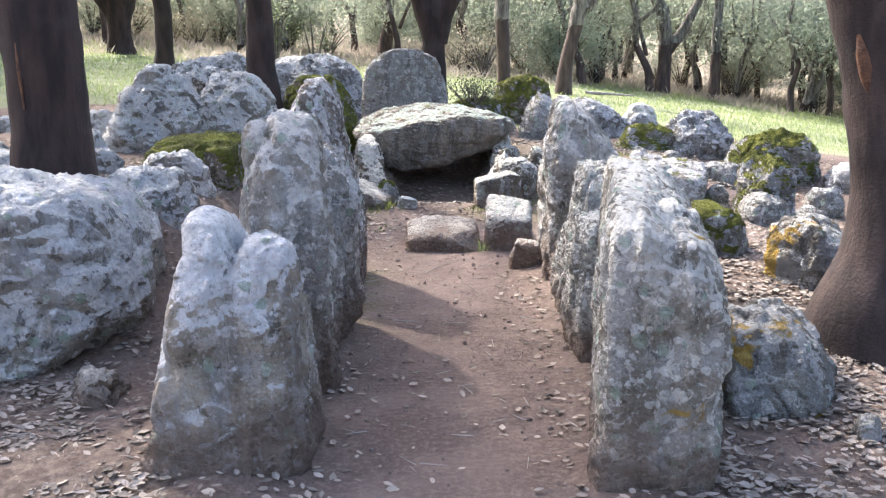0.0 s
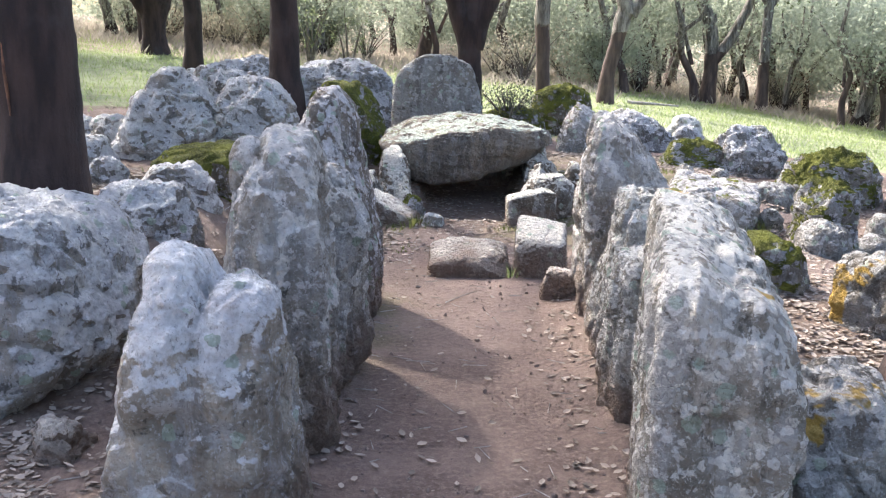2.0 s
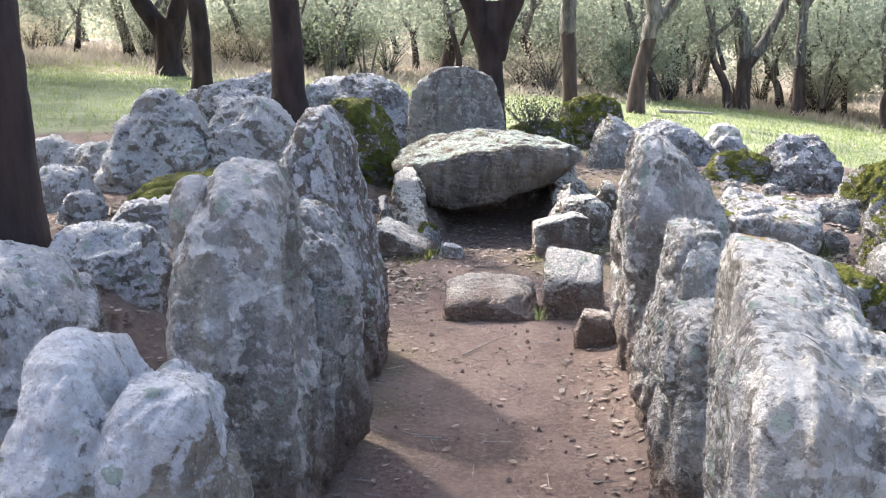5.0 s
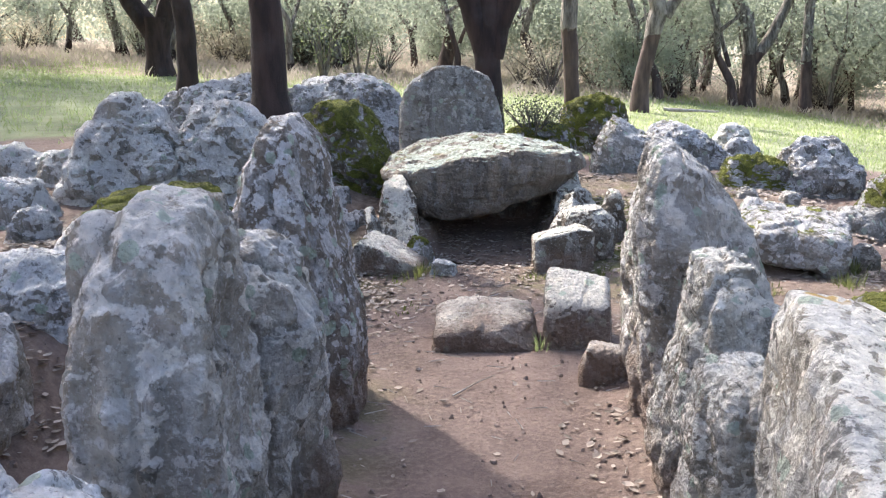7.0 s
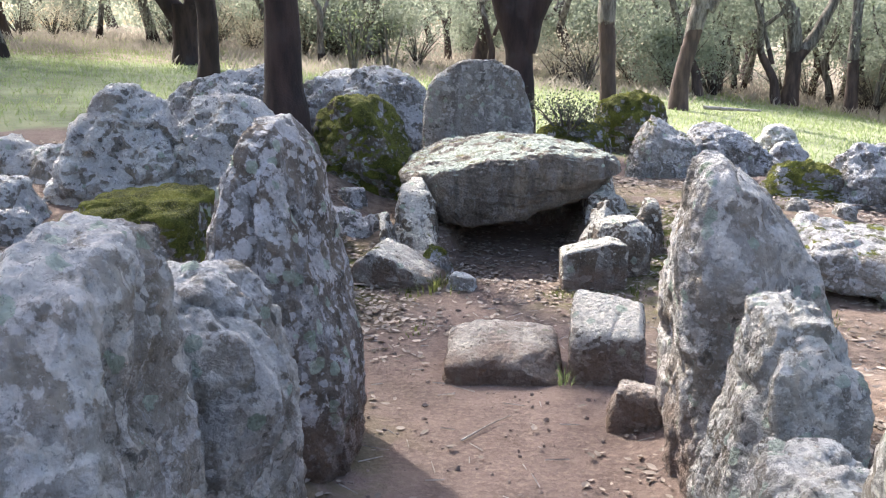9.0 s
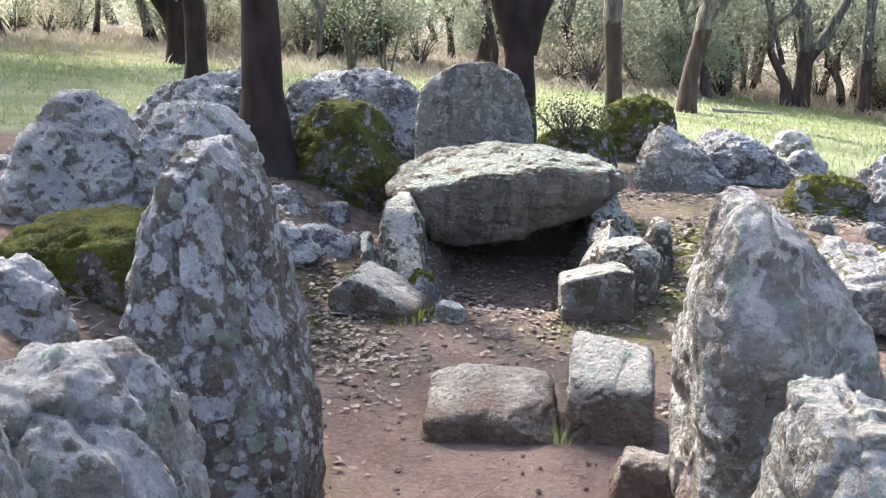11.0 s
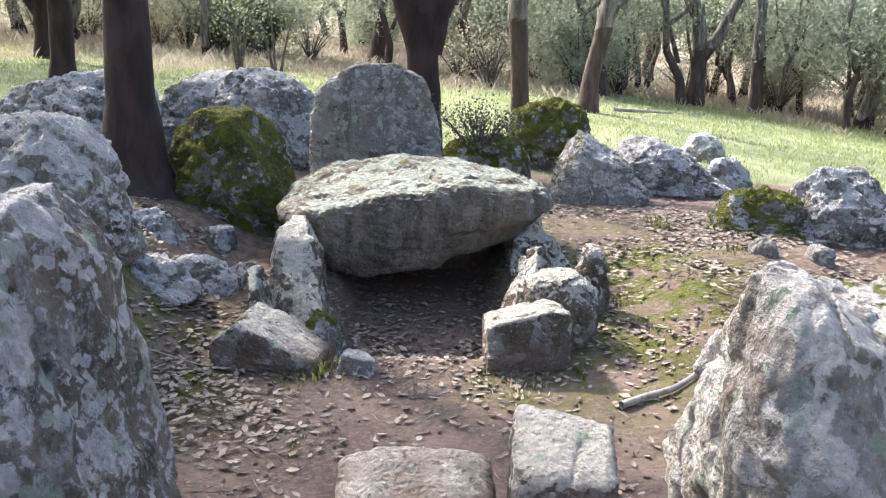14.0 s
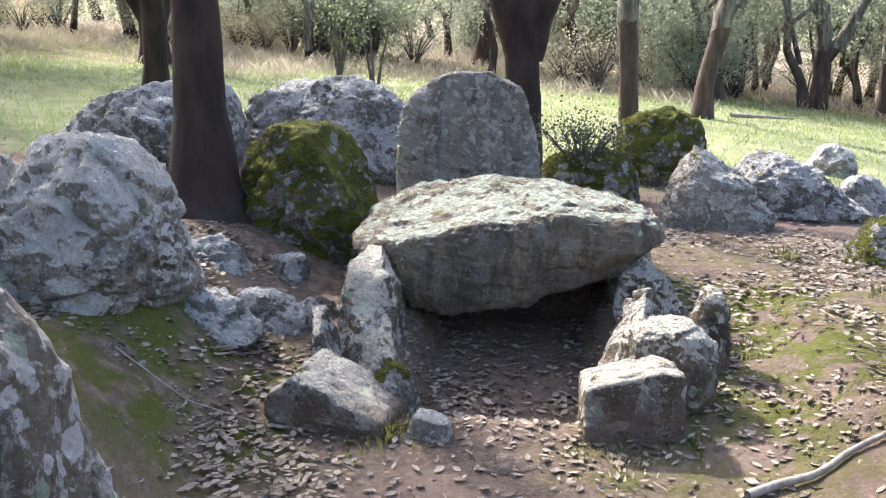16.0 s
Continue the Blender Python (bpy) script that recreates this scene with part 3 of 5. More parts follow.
rock("standing_stone", "tall pointed slab spotted with brown and white lichen", -0.76, 5.84, 0.0, 1.235, 0.60, 0.68, M_SPOTTED, 23, pock=0.010, res=96, n=3.6, taper=(0.22, 0.24), facets=2, rough=0.04, flute=0.010, crag=0.016, block=4.0,
     top=[(-1, 0.62), (-0.75, 0.74), (-0.5, 0.88), (-0.2, 0.99), (0.1, 1.0), (0.35, 0.93), (0.7, 0.78), (1, 0.62)], category="stone", group=SLABS)
# passage, east side
rock("standing_stone", "massive square-edged pale slab with lichen, front of passage", 0.785, 3.48, -0.03, 1.055, 0.39, 1.02, M_SLAB_PALE, 31, yaw=-8, res=104, n=9, taper=(0.06, 0.0), facets=0, rough=0.030, flute=0.020, crag=0.010,
     top=[(-1, 0.96), (-0.75, 1.0), (-0.3, 0.98), (0.3, 0.92), (0.75, 0.85), (1, 0.78)], top_y=[(-1, 0.89), (-0.7, 0.92), (0.0, 0.97), (0.45, 1.0), (0.8, 0.98), (1, 0.90)], category="stone", group=SLABS,
     lumps=[(0.2, -0.5, 0.66, 0.10, 0.03), (0.2, -0.5, 0.48, 0.08, -0.03), (0.05, -0.52, 0.30, 0.10, 0.02), (-0.18, 0.1, 0.7, 0.12, 0.03), (-0.2, -0.2, 0.9, 0.06, -0.025), (-0.05, -0.1, 1.12, 0.1, -0.03), (0.2, 0.2, 1.02, 0.14, -0.05)])
rock("standing_stone", "short pale stone wedged between two slabs", 0.74, 4.42, 0.0, 0.69, 0.28, 0.50, M_SLAB_PALE, 37, res=56, n=4.0, taper=(0.15, 0.15), facets=3, rough=0.08, flute=0.015, category="stone", group=SLABS)
rock("standing_stone", "round-topped grey slab furred with lichen", 0.80, 5.02, 0.0, 0.845, 0.33, 0.62, M_SLAB_PALE, 41, res=84, n=3.8, taper=(0.12, 0.12), facets=3, rough=0.05, flute=0.024, crag=0.018, top=[(-1, 0.88), (-0.4, 1.0), (0.2, 1.0), (0.7, 0.90), (1, 0.72)], category="stone", group=SLABS,
     lumps=[(-0.14, -0.3, 0.62, 0.08, -0.03), (0.12, -0.3, 0.80, 0.10, 0.03)])
rock("standing_stone", "tall grey slab with a sloping shoulder and crevices", 0.875, 5.80, 0.0, 1.16, 0.46, 0.72, M_SLAB, 43, lean=(-0.05, 0.0), res=100, n=7, taper=(0.04, 0.10), facets=2, rough=0.04, flute=0.016, crag=0.020, block=4.5,
     top=[(-1, 0.93), (-0.72, 1.0), (-0.42, 0.99), (-0.05, 0.93), (0.4, 0.83), (0.8, 0.68), (1, 0.56)], top_y=[(-1, 0.96), (-0.4, 1.0), (0.3, 0.97), (1, 0.85)], category="stone", group=SLABS,
     lumps=[(-0.06, -0.35, 0.95, 0.14, 0.06), (-0.06, -0.35, 0.70, 0.10, -0.05), (-0.1, -0.35, 0.5, 0.06, -0.05), (0.12, -0.36, 0.78, 0.08, 0.03)])
# outside the passage mouth
rock("boulder", "large blocky boulder with bluish white lichen", -2.03, 4.50, 0.02, 0.84, 1.22, 1.15, M_BOULDER, 51, yaw=8, res=92, n=7, taper=(0.0, 0.10), facets=2, planes=[(0.62, -0.35, -0.70, 0.98), (0.85, -0.5, 0.30, 1.02)], rough=0.05, cut=0.95, pock=0.026, crag=0.026, block=2.6, under=[(-1, 0.12), (-0.3, 0.05), (0.2, 0.0), (1, 0.10)], top=[(-1, 0.94), (-0.2, 1.0), (0.3, 0.97), (0.7, 0.92), (1, 0.76)])
rock("boulder", "small rounded stone wedged under a boulder", -1.44, 3.80, -0.12, 0.16, 0.27, 0.28, M_BLOCK, 53, res=32, n=3.4, crag=0.008, block=9)
rock("boulder", "angular grey block with a streak of orange lichen", 1.38, 3.88, -0.17, 0.38, 0.62, 0.62, M_ORANGE, 57, yaw=12, res=60, n=6.0, taper=(0.1, 0.1), facets=3, rough=0.04, cut=0.9, crag=0.02, planes=[(0.8, -0.3, -0.6, 0.78), (0.55, -0.35, 0.75, 0.86), (-0.2, -0.8, 0.5, 0.95)])
rock("boulder", "pale rounded stone dotted with orange lichen", 2.02, 5.18, 0.0, 0.50, 0.58, 0.5, M_ORANGE, 59, res=34, n=3.0, facets=5, rough=0.09)
rock("boulder", "low stone with moss on its flank beside the passage", 1.62, 5.75, 0.12, 0.48, 0.55, 0.5, M_HALFMOSS, 61, res=30, n=2.8, taper=(0.35, 0.3))
# forecourt
rock("threshold_block", "low flat rectangular block set across the path", -0.005, 6.84, 0.0, 0.175, 0.54, 0.42, M_BLOCK, 71, pock=0.008, yaw=3, res=44, n=9, taper=(0.05, 0.03), facets=2, rough=0.035, cut=1.0, crag=0.008, top_y=[(-1, 0.74), (-0.6, 0.82), (0.3, 1.0), (1, 1.03)], top=[(-1, 0.9), (-0.5, 1.0), (1, 0.96)], category="stone")
rock("stone_block", "squared pale block leaning beside the threshold", 0.47, 6.83, 0.0, 0.375, 0.35, 0.34, M_BLOCK, 73, pock=0.008, yaw=-4, res=52, n=11, taper=(0.08, 0.04), facets=1, rough=0.024, cut=1.05, crag=0.006, top=[(-1, 0.66), (-0.7, 0.72), (1, 0.98)], along="y", category="stone")
rock("loose_stone", "small grey stone against the tall slab", 0.545, 6.22, 0.0, 0.18, 0.25, 0.24, M_BLOCK, 75, pock=0.003, rough=0.05, crag=0.006, block=8, res=32, n=4.5, facets=4)
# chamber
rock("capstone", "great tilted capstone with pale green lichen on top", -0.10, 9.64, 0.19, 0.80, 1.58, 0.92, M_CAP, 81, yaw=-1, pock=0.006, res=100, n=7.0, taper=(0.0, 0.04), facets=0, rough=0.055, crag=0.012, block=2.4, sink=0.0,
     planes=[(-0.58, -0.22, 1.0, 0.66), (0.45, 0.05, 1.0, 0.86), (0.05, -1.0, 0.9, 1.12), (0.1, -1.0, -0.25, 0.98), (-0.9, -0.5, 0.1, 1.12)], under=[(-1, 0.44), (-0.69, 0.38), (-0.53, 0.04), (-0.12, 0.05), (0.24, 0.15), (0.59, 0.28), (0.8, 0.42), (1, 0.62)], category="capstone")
# end stone added in the cavity so no light passes through from behind
rock("chamber_stone", "rough end stone added to block light under the capstone", -0.05, 10.05, 0.1, 0.55, 1.3, 0.3, M_CHAMBER, 83, res=30, n=5, category="stone")
WALLS = "low stones lining the chamber"
rock("chamber_stone", "low wedge-shaped stone at the chamber mouth", -0.70, 8.28, 0.02, 0.265, 0.52, 0.36, M_CHAMBER, 85, yaw=-12, res=48, n=11, taper=(0.0, 0.06), facets=2, rough=0.025, cut=1.0, pock=0.006, crag=0.008, top=[(-1, 0.70), (-0.5, 1.0), (0.1, 0.84), (1, 0.55)], top_y=[(-1, 0.97), (1, 1.03)], category="stone", group=WALLS)
rock("chamber_stone", "pale leaning slab holding up the capstone", -0.645, 8.92, 0.05, 0.535, 0.25, 0.90, M_CHAMBER, 87, yaw=5, roll=-6, res=60, n=9, taper=(0.0, 0.04), facets=3, rough=0.035, cut=0.95, pock=0.012, crag=0.010, block=4.0, top=[(-1, 0.40), (-0.75, 0.50), (-0.45, 0.64), (-0.15, 0.92), (0.1, 1.0), (1, 1.0)], along="y", category="stone", group=WALLS)
rock("chamber_stone", "thin upright flake behind the wedge stone", -0.79, 8.56, 0.08, 0.43, 0.14, 0.42, M_CHAMBER, 88, roll=-8, res=30, n=6, taper=(0.4, 0.3), facets=5, rough=0.08, pock=0.010, top=[(-1, 0.6), (0.2, 0.9), (1, 1.0)], along="y", category="stone", group=WALLS)
rock("chamber_stone", "small mossy stone filling the chamber wall", -0.50, 8.42, 0.04, 0.22, 0.20, 0.22, M_HALFMOSS, 90, yaw=30, res=24, n=5, facets=6, rough=0.08, category="stone", group=WALLS)
rock("chamber_stone", "flat-faced squared stone at the chamber mouth", 0.465, 8.25, 0.0, 0.32, 0.37, 0.24, M_CHAMBER, 89, yaw=6, res=44, n=14, taper=(-0.04, 0.10), facets=1, rough=0.025, cut=1.1, pock=0.006, crag=0.008, top=[(-1, 0.86), (0.5, 1.0), (1, 0.95)], category="stone", group=WALLS)
rock("chamber_stone", "pale rounded stone in the chamber wall", 0.60, 8.54, 0.06, 0.40, 0.38, 0.42, M_CHAMBER, 91, yaw=25, roll=8, res=48, n=3.6, taper=(0.15, 0.15), facets=4, rough=0.05, cut=0.8, crag=0.012, block=5, pock=0.008, category="stone", group=WALLS)
rock("chamber_stone", "upright pale stone under the capstone edge", 0.51, 8.92, 0.08, 0.52, 0.24, 0.50, M_CHAMBER, 93, yaw=-18, roll=6, res=40, n=6, taper=(0.25, 0.2), facets=10, rough=0.05, cut=0.7, pock=0.008, top=[(-1, 0.6), (0.1, 0.9), (1, 1.0)], along="y", category="stone", group=WALLS)
rock("chamber_stone", "small jagged stone beside the chamber wall", 0.80, 8.80, 0.14, 0.47, 0.19, 0.22, M_CHAMBER, 95, yaw=30, roll=14, res=30, n=5, taper=(0.3, 0.3), facets=7, cut=0.7, rough=0.09, category="stone", group=WALLS)
rock("chamber_stone", "flat stone lying under the capstone end", 0.64, 9.28, 0.16, 0.50, 0.40, 0.3, M_CHAMBER, 97, yaw=-12, res=34, n=6, facets=6, cut=0.8, rough=0.07, top=[(-1, 0.9), (1, 0.75)], category="stone", group=WALLS)
# two side stones added to close the gaps and darken the chamber
rock("chamber_stone", "rough side stone added to darken the space under the capstone", -0.66, 9.72, 0.1, 0.50, 0.28, 0.85, M_CHAMBER, 84, res=26, n=5, category="stone", group=WALLS)
rock("chamber_stone", "rough side stone added to darken the space under the capstone", 0.58, 9.75, 0.1, 0.48, 0.28, 0.7, M_CHAMBER, 86, res=26, n=5, category="stone", group=WALLS)
rock("loose_stone", "small white stone lying at the chamber mouth", -0.31, 8.14, 0.02, 0.12, 0.19, 0.13, M_WHITE, 99, yaw=-12, roll=8, res=30, n=12, crag=0.004, block=12, facets=4, cut=0.95, rough=0.04, pock=0.002, sink=0.03)
# boulders behind
rock("boulder", "upright rounded grey slab behind the capstone", -0.445, 11.42, 0.36, 1.28, 1.00, 0.46, M_GREY, 101, pock=0.014, res=64, n=6.0, taper=(0.06, 0.1), facets=2, rough=0.035, crag=0.010, top=[(-1, 0.70), (-0.85, 0.84), (-0.25, 1.0), (0.3, 1.0), (0.85, 0.87), (1, 0.72)], category="stone")
rock("boulder", "big mossy boulder beside the tree trunk", -1.24, 10.20, 0.2, 1.04, 0.80, 0.74, M_MOSSY, 104, res=64, n=5.0, taper=(0.04, 0.12), facets=3, rough=0.06, cut=0.92, crag=0.026, block=2.8, planes=[(0.75, -0.2, 0.7, 0.80)], top=[(-1, 0.92), (-0.5, 1.0), (0.2, 0.98), (0.6, 0.88), (1, 0.70)], group=RING)
rock("boulder", "wide cracked grey boulder behind the ring", -1.68, 12.4, 0.36, 1.19, 1.42, 0.8, M_DARKROCK, 105, crag=0.030, block=2.6, res=76, n=3.6, taper=(0.15, 0.2), facets=6, rough=0.08, lumps=[(-0.27, -0.42, 0.42, 0.06, -0.09), (-0.25, -0.40, 0.55, 0.06, -0.09), (-0.23, -0.36, 0.68, 0.06, -0.09), (-0.20, -0.28, 0.80, 0.06, -0.09), (-0.18, -0.12, 0.90, 0.06, -0.08)], group=RING)
rock("boulder", "long sloping grey boulder behind the trunk", -2.95, 11.9, 0.46, 1.27, 1.55, 0.9, M_DARKROCK, 107, crag=0.030, block=2.6, res=56, n=3.0, taper=(0.2, 0.2), facets=6, rough=0.08, top=[(-1, 0.6), (0, 0.9), (0.6, 1.0), (1, 0.98)], group=RING)
rock("boulder", "pointed boulder crusted with white lichen", -1.76, 8.47, 0.42, 1.15, 0.98, 0.82, M_BOULDER, 109, crag=0.028, block=3.0, res=76, n=3.4, taper=(0.46, 0.34), lean=(-0.03, 0.0), facets=3, cut=0.88, rough=0.07, pock=0.026, top=[(-1, 0.80), (-0.3, 1.0), (0.1, 0.98), (0.6, 0.86), (1, 0.72)], planes=[(0.75, -0.3, -0.6, 0.80)], group=RING)
rock("boulder", "large peaked boulder with bright lichen", -2.42, 8.45, 0.38, 1.20, 1.22, 0.95, M_BOULDER, 113, crag=0.030, block=3.0, res=76, n=3.2, taper=(0.66, 0.50), lean=(0.02, 0.0), facets=3, cut=0.88, rough=0.075, pock=0.03, top=[(-1, 0.86), (-0.3, 0.98), (0.0, 1.0), (0.4, 0.92), (1, 0.80)], group=RING)
rock("boulder", "flat-topped stone under a cushion of moss", -1.80, 7.15, 0.48, 0.73, 0.66, 0.6, M_MOSSY, 117, roll=-3, tilt=6, res=38, n=6, taper=(0.02, 0.02), facets=1, rough=0.05, cut=0.95, group=RING)
rock("boulder", "low flat grey stone in dry leaves", -1.78, 6.42, 0.46, 0.72, 0.48, 0.42, M_BOULDER, 119, res=28, n=3, group=RING)
rock("boulder", "rounded lichen-grey boulder on the bank", -1.74, 5.62, 0.34, 0.72, 0.62, 0.56, M_BOULDER, 121, crag=0.021, block=2.6, res=56, n=2.6, taper=(0.2, 0.2), facets=4, rough=0.09, group=RING)
for k, (x, y, z0, z1, w, d) in enumerate([(-2.88, 7.7, 0.36, 0.74, 0.5, 0.45), (-3.6, 9.2, 0.42, 0.80, 0.62, 0.5), (-3.12, 8.75, 0.44, 0.80, 0.42, 0.4), (-2.55, 7.2, 0.46, 0.66, 0.34, 0.3), (-3.3, 7.1, 0.36, 0.62, 0.5, 0.4),
        (-2.6, 6.3, 0.46, 0.70, 0.42, 0.36), (-3.9, 8.1, 0.3, 0.62, 0.55, 0.5), (-3.05, 9.9, 0.44, 0.76, 0.55, 0.5), (-4.3, 9.8, 0.4, 0.66, 0.5, 0.45)]):
    rock("boulder", "small grey lichen-crusted stone on the bank", x, y, z0, z1, w, d, M_BOULDER, 130 + k, res=24, n=2.8, facets=5, rough=0.1, group=RING)
for k, (x, y, z0, z1, w, d) in enumerate([(-1.44, 8.72, 0.30, 0.43, 0.62, 0.34), (-1.20, 9.05, 0.22, 0.34, 0.42, 0.32), (-1.60, 9.22, 0.40, 0.55, 0.56, 0.36), (-1.02, 9.2, 0.17, 0.29, 0.28, 0.22), (-1.64, 7.75, 0.32, 0.48, 0.40, 0.32), (-1.25, 9.55, 0.26, 0.42, 0.36, 0.3)]):
    rock("boulder", "low half-buried grey ledge of stone on the bank", x, y, z0, z1, w, d, M_DARKROCK, 145 + k, yaw=23 * k, res=30, n=4, taper=(0.2, 0.2), facets=9, cut=0.72, rough=0.06, group=RING)
rock("loose_stone", "small rounded pale stone at the foot of the bank", -1.22, 7.24, land1(-1.22, 7.24), land1(-1.22, 7.24) + 0.10, 0.14, 0.13, M_WHITE, 141, res=18, n=3, sink=0.03)
rock("boulder", "low rock overgrown by a dark bramble", 0.42, 12.05, 0.28, 0.68, 0.82, 0.6, M_HALFMOSS, 151, res=30, n=3, group=RING)
rock("boulder", "domed rock thick with moss and a white crown", 1.10, 13.2, 0.25, 0.89, 0.94, 0.8, M_MOSSY, 153, res=34, n=2.6, taper=(0.35, 0.3), facets=4, group=RING)
rock("boulder", "pointed grey rock with moss on one slope", 1.26, 11.25, 0.26, 0.80, 0.9, 0.5, M_FLAT, 155, res=40, n=2.8, taper=(0.4, 0.3), facets=5, rough=0.06, top=[(-1, 0.7), (-0.35, 1.0), (0.1, 0.8), (1, 0.45)], group=RING)
rock("boulder", "long grey rock sloping down to the leaves", 1.90, 11.85, 0.2, 0.74, 1.15, 0.55, M_DARKROCK, 157, crag=0.018, block=2.6, res=56, n=2.8, taper=(0.25, 0.2), top=[(-1, 0.9), (-0.6, 1.0), (0.2, 0.75), (1, 0.4)], group=RING)
rock("boulder", "small pale stone out in the grass", 3.05, 15.2, -0.05, 0.33, 0.55, 0.45, M_BOULDER, 159, res=24, n=3)
rock("boulder", "wide low stone with a green moss cap", 2.20, 10.28, 0.22, 0.50, 0.86, 0.6, M_HALFMOSS, 161, crag=0.018, block=2.6, res=56, n=2.6, taper=(0.3, 0.3), facets=5, rough=0.09, group=RING)
rock("boulder", "blocky dark-stained lichen boulder", 2.70, 10.32, 0.12, 0.66, 0.72, 0.6, M_DARKROCK, 163, crag=0.024, block=2.6, res=56, n=3.2, facets=7, rough=0.11, group=RING)
rock("boulder", "small knobby stone at the edge of the grass", 2.52, 12.3, 0.12, 0.46, 0.46, 0.4, M_DARKROCK, 165, res=24, n=3, group=RING)
rock("boulder", "broad flat tilted slab with lichen and moss", 1.80, 7.90, 0.27, 0.45, 0.66, 0.86, M_FLAT, 167, yaw=-14, roll=11, tilt=4, res=44, n=6, taper=(0.06, 0.1), facets=2, rough=0.05, cut=0.92, sink=0.04, group=RING)
rock("boulder", "flat grey stone lying in dry leaves", 2.54, 8.9, 0.08, 0.30, 0.46, 0.4, M_GREY, 169, res=26, n=3.5, group=RING)
rock("boulder", "mossy hummock of stone at the edge of the mound", 2.50, 7.50, 0.05, 0.53, 0.46, 0.55, M_HALFMOSS, 171, crag=0.024, block=2.6, res=56, n=2.8, taper=(0.3, 0.2), facets=6, rough=0.11, group=RING)
rock("boulder", "pale knobby stone in front of a mossy hummock", 2.42, 7.18, 0.03, 0.29, 0.42, 0.36, M_GREY, 172, yaw=12, crag=0.016, block=5, res=44, n=3.4, taper=(0.15, 0.1), facets=4, rough=0.07, group=RING)
rock("boulder", "long mossy rock on the outer edge", 3.22, 9.45, 0.0, 0.55, 1.06, 0.7, M_HALFMOSS, 173, crag=0.024, block=2.6, res=56, n=2.6, taper=(0.3, 0.3), facets=6, rough=0.1, group=RING)
rock("boulder", "grey stone at the outer edge of the mound", 3.85, 9.1, -0.1, 0.28, 0.5, 0.45, M_BOULDER, 175, res=24, n=3, group=RING)
for k, (x, y, w) in enumerate([(2.25, 7.9, 0.24), (2.9, 7.6, 0.3), (2.2, 9.3, 0.2), (3.1, 9.2, 0.24), (1.9, 9.35, 0.18), (2.55, 6.9, 0.22), (3.3, 8.3, 0.36), (1.62, 3.45, 0.13), (2.4, 11.3, 0.24), (0.95, 11.1, 0.2), (3.0, 11.2, 0.3)]):
    z = land1(x, y)
    rock("loose_stone", "small loose grey stone on the ground", x, y, z - 0.02, z + w * 0.55, w, w * 0.85, M_GREY, 180 + k, crag=0.006, block=14, yaw=37 * k, res=16, n=3, sink=0.04)

# ---- trees ----
def tube(path, radii, sides=18, seed=0, knots=0.06, rings_per_m=14):
    """A limb along a smooth path with swelling, uneven bark."""
    P, R = np.array(path, float), np.array(radii, float)
    seg = np.r_[0, np.cumsum(np.linalg.norm(np.diff(P, axis=0), axis=1))]
    n = max(4, int(seg[-1] * rings_per_m))
    s = np.linspace(0, seg[-1], n)
    C = np.stack([np.interp(s, seg, P[:, k]) for k in range(3)], 1)
    for _ in range(max(1, n // 10)):
        C[1:-1] = (C[:-2] + 2 * C[1:-1] + C[2:]) / 4
    r = np.interp(s, seg, R)
    T = np.gradient(C, axis=0)
    T /= np.linalg.norm(T, axis=1)[:, None]
    ref = np.array([0.31, 0.95, 0.05])
    A = np.cross(T, ref)
    A /= np.linalg.norm(A, axis=1)[:, None]
    B = np.cross(T, A)
    ang = np.linspace(0, 2 * np.pi, sides, endpoint=False)
    ring = np.cos(ang)[None, :, None] * A[:, None, :] + np.sin(ang)[None, :, None] * B[:, None, :]
    V = (C[:, None, :] + ring * r[:, None, None]).reshape(-1, 3)
    wob = fbm(V * 3.5 + seed * 3.1, seed, 3) + 0.5 * fbm(V * np.array([12, 12, 3.0]), seed + 5, 3, 0.5, True)
    V = V + ring.reshape(-1, 3) * (wob * np.repeat(r, sides) * knots * 2)[:, None]
    i = np.arange(n - 1)[:, None] * sides
    j = np.arange(sides)[None, :]
    F = np.stack([i + j, i + (j + 1) % sides, i + sides + (j + 1) % sides, i + sides + j], -1).reshape(-1, 4)
    return V, F

def join(pieces):
    verts, faces, n = [], [], 0
    for v, f in pieces:
        verts.append(v)
        faces.append(f + n)
        n += len(v)
    return np.vstack(verts), np.vstack(faces)

def leaves(centres, spread, per, size, seed, flat=0.5):
    """Small folded leaves scattered round each centre."""
    rng = np.random.RandomState(seed)
    C = np.repeat(np.array(centres, float), per, axis=0)
    n = len(C)
    sp = np.repeat(np.broadcast_to(np.asarray(spread, float), (len(centres),)), per)
    C = C + rng.normal(size=(n, 3)) * sp[:, None] * np.array([1, 1, flat])
    a = rng.normal(size=(n, 3))
    a /= np.linalg.norm(a, axis=1)[:, None]
    b = np.cross(a, rng.normal(size=(n, 3)))
    b /= np.linalg.norm(b, axis=1)[:, None]
    L = size * rng.uniform(0.6, 1.3, n)[:, None]
    V = np.stack([C - a * L * 0.5, C + b * L * 0.28, C + a * L * 0.5, C - b * L * 0.28], 1).reshape(-1, 3)
    F = np.arange(n * 4).reshape(-1, 4)
    return V, F

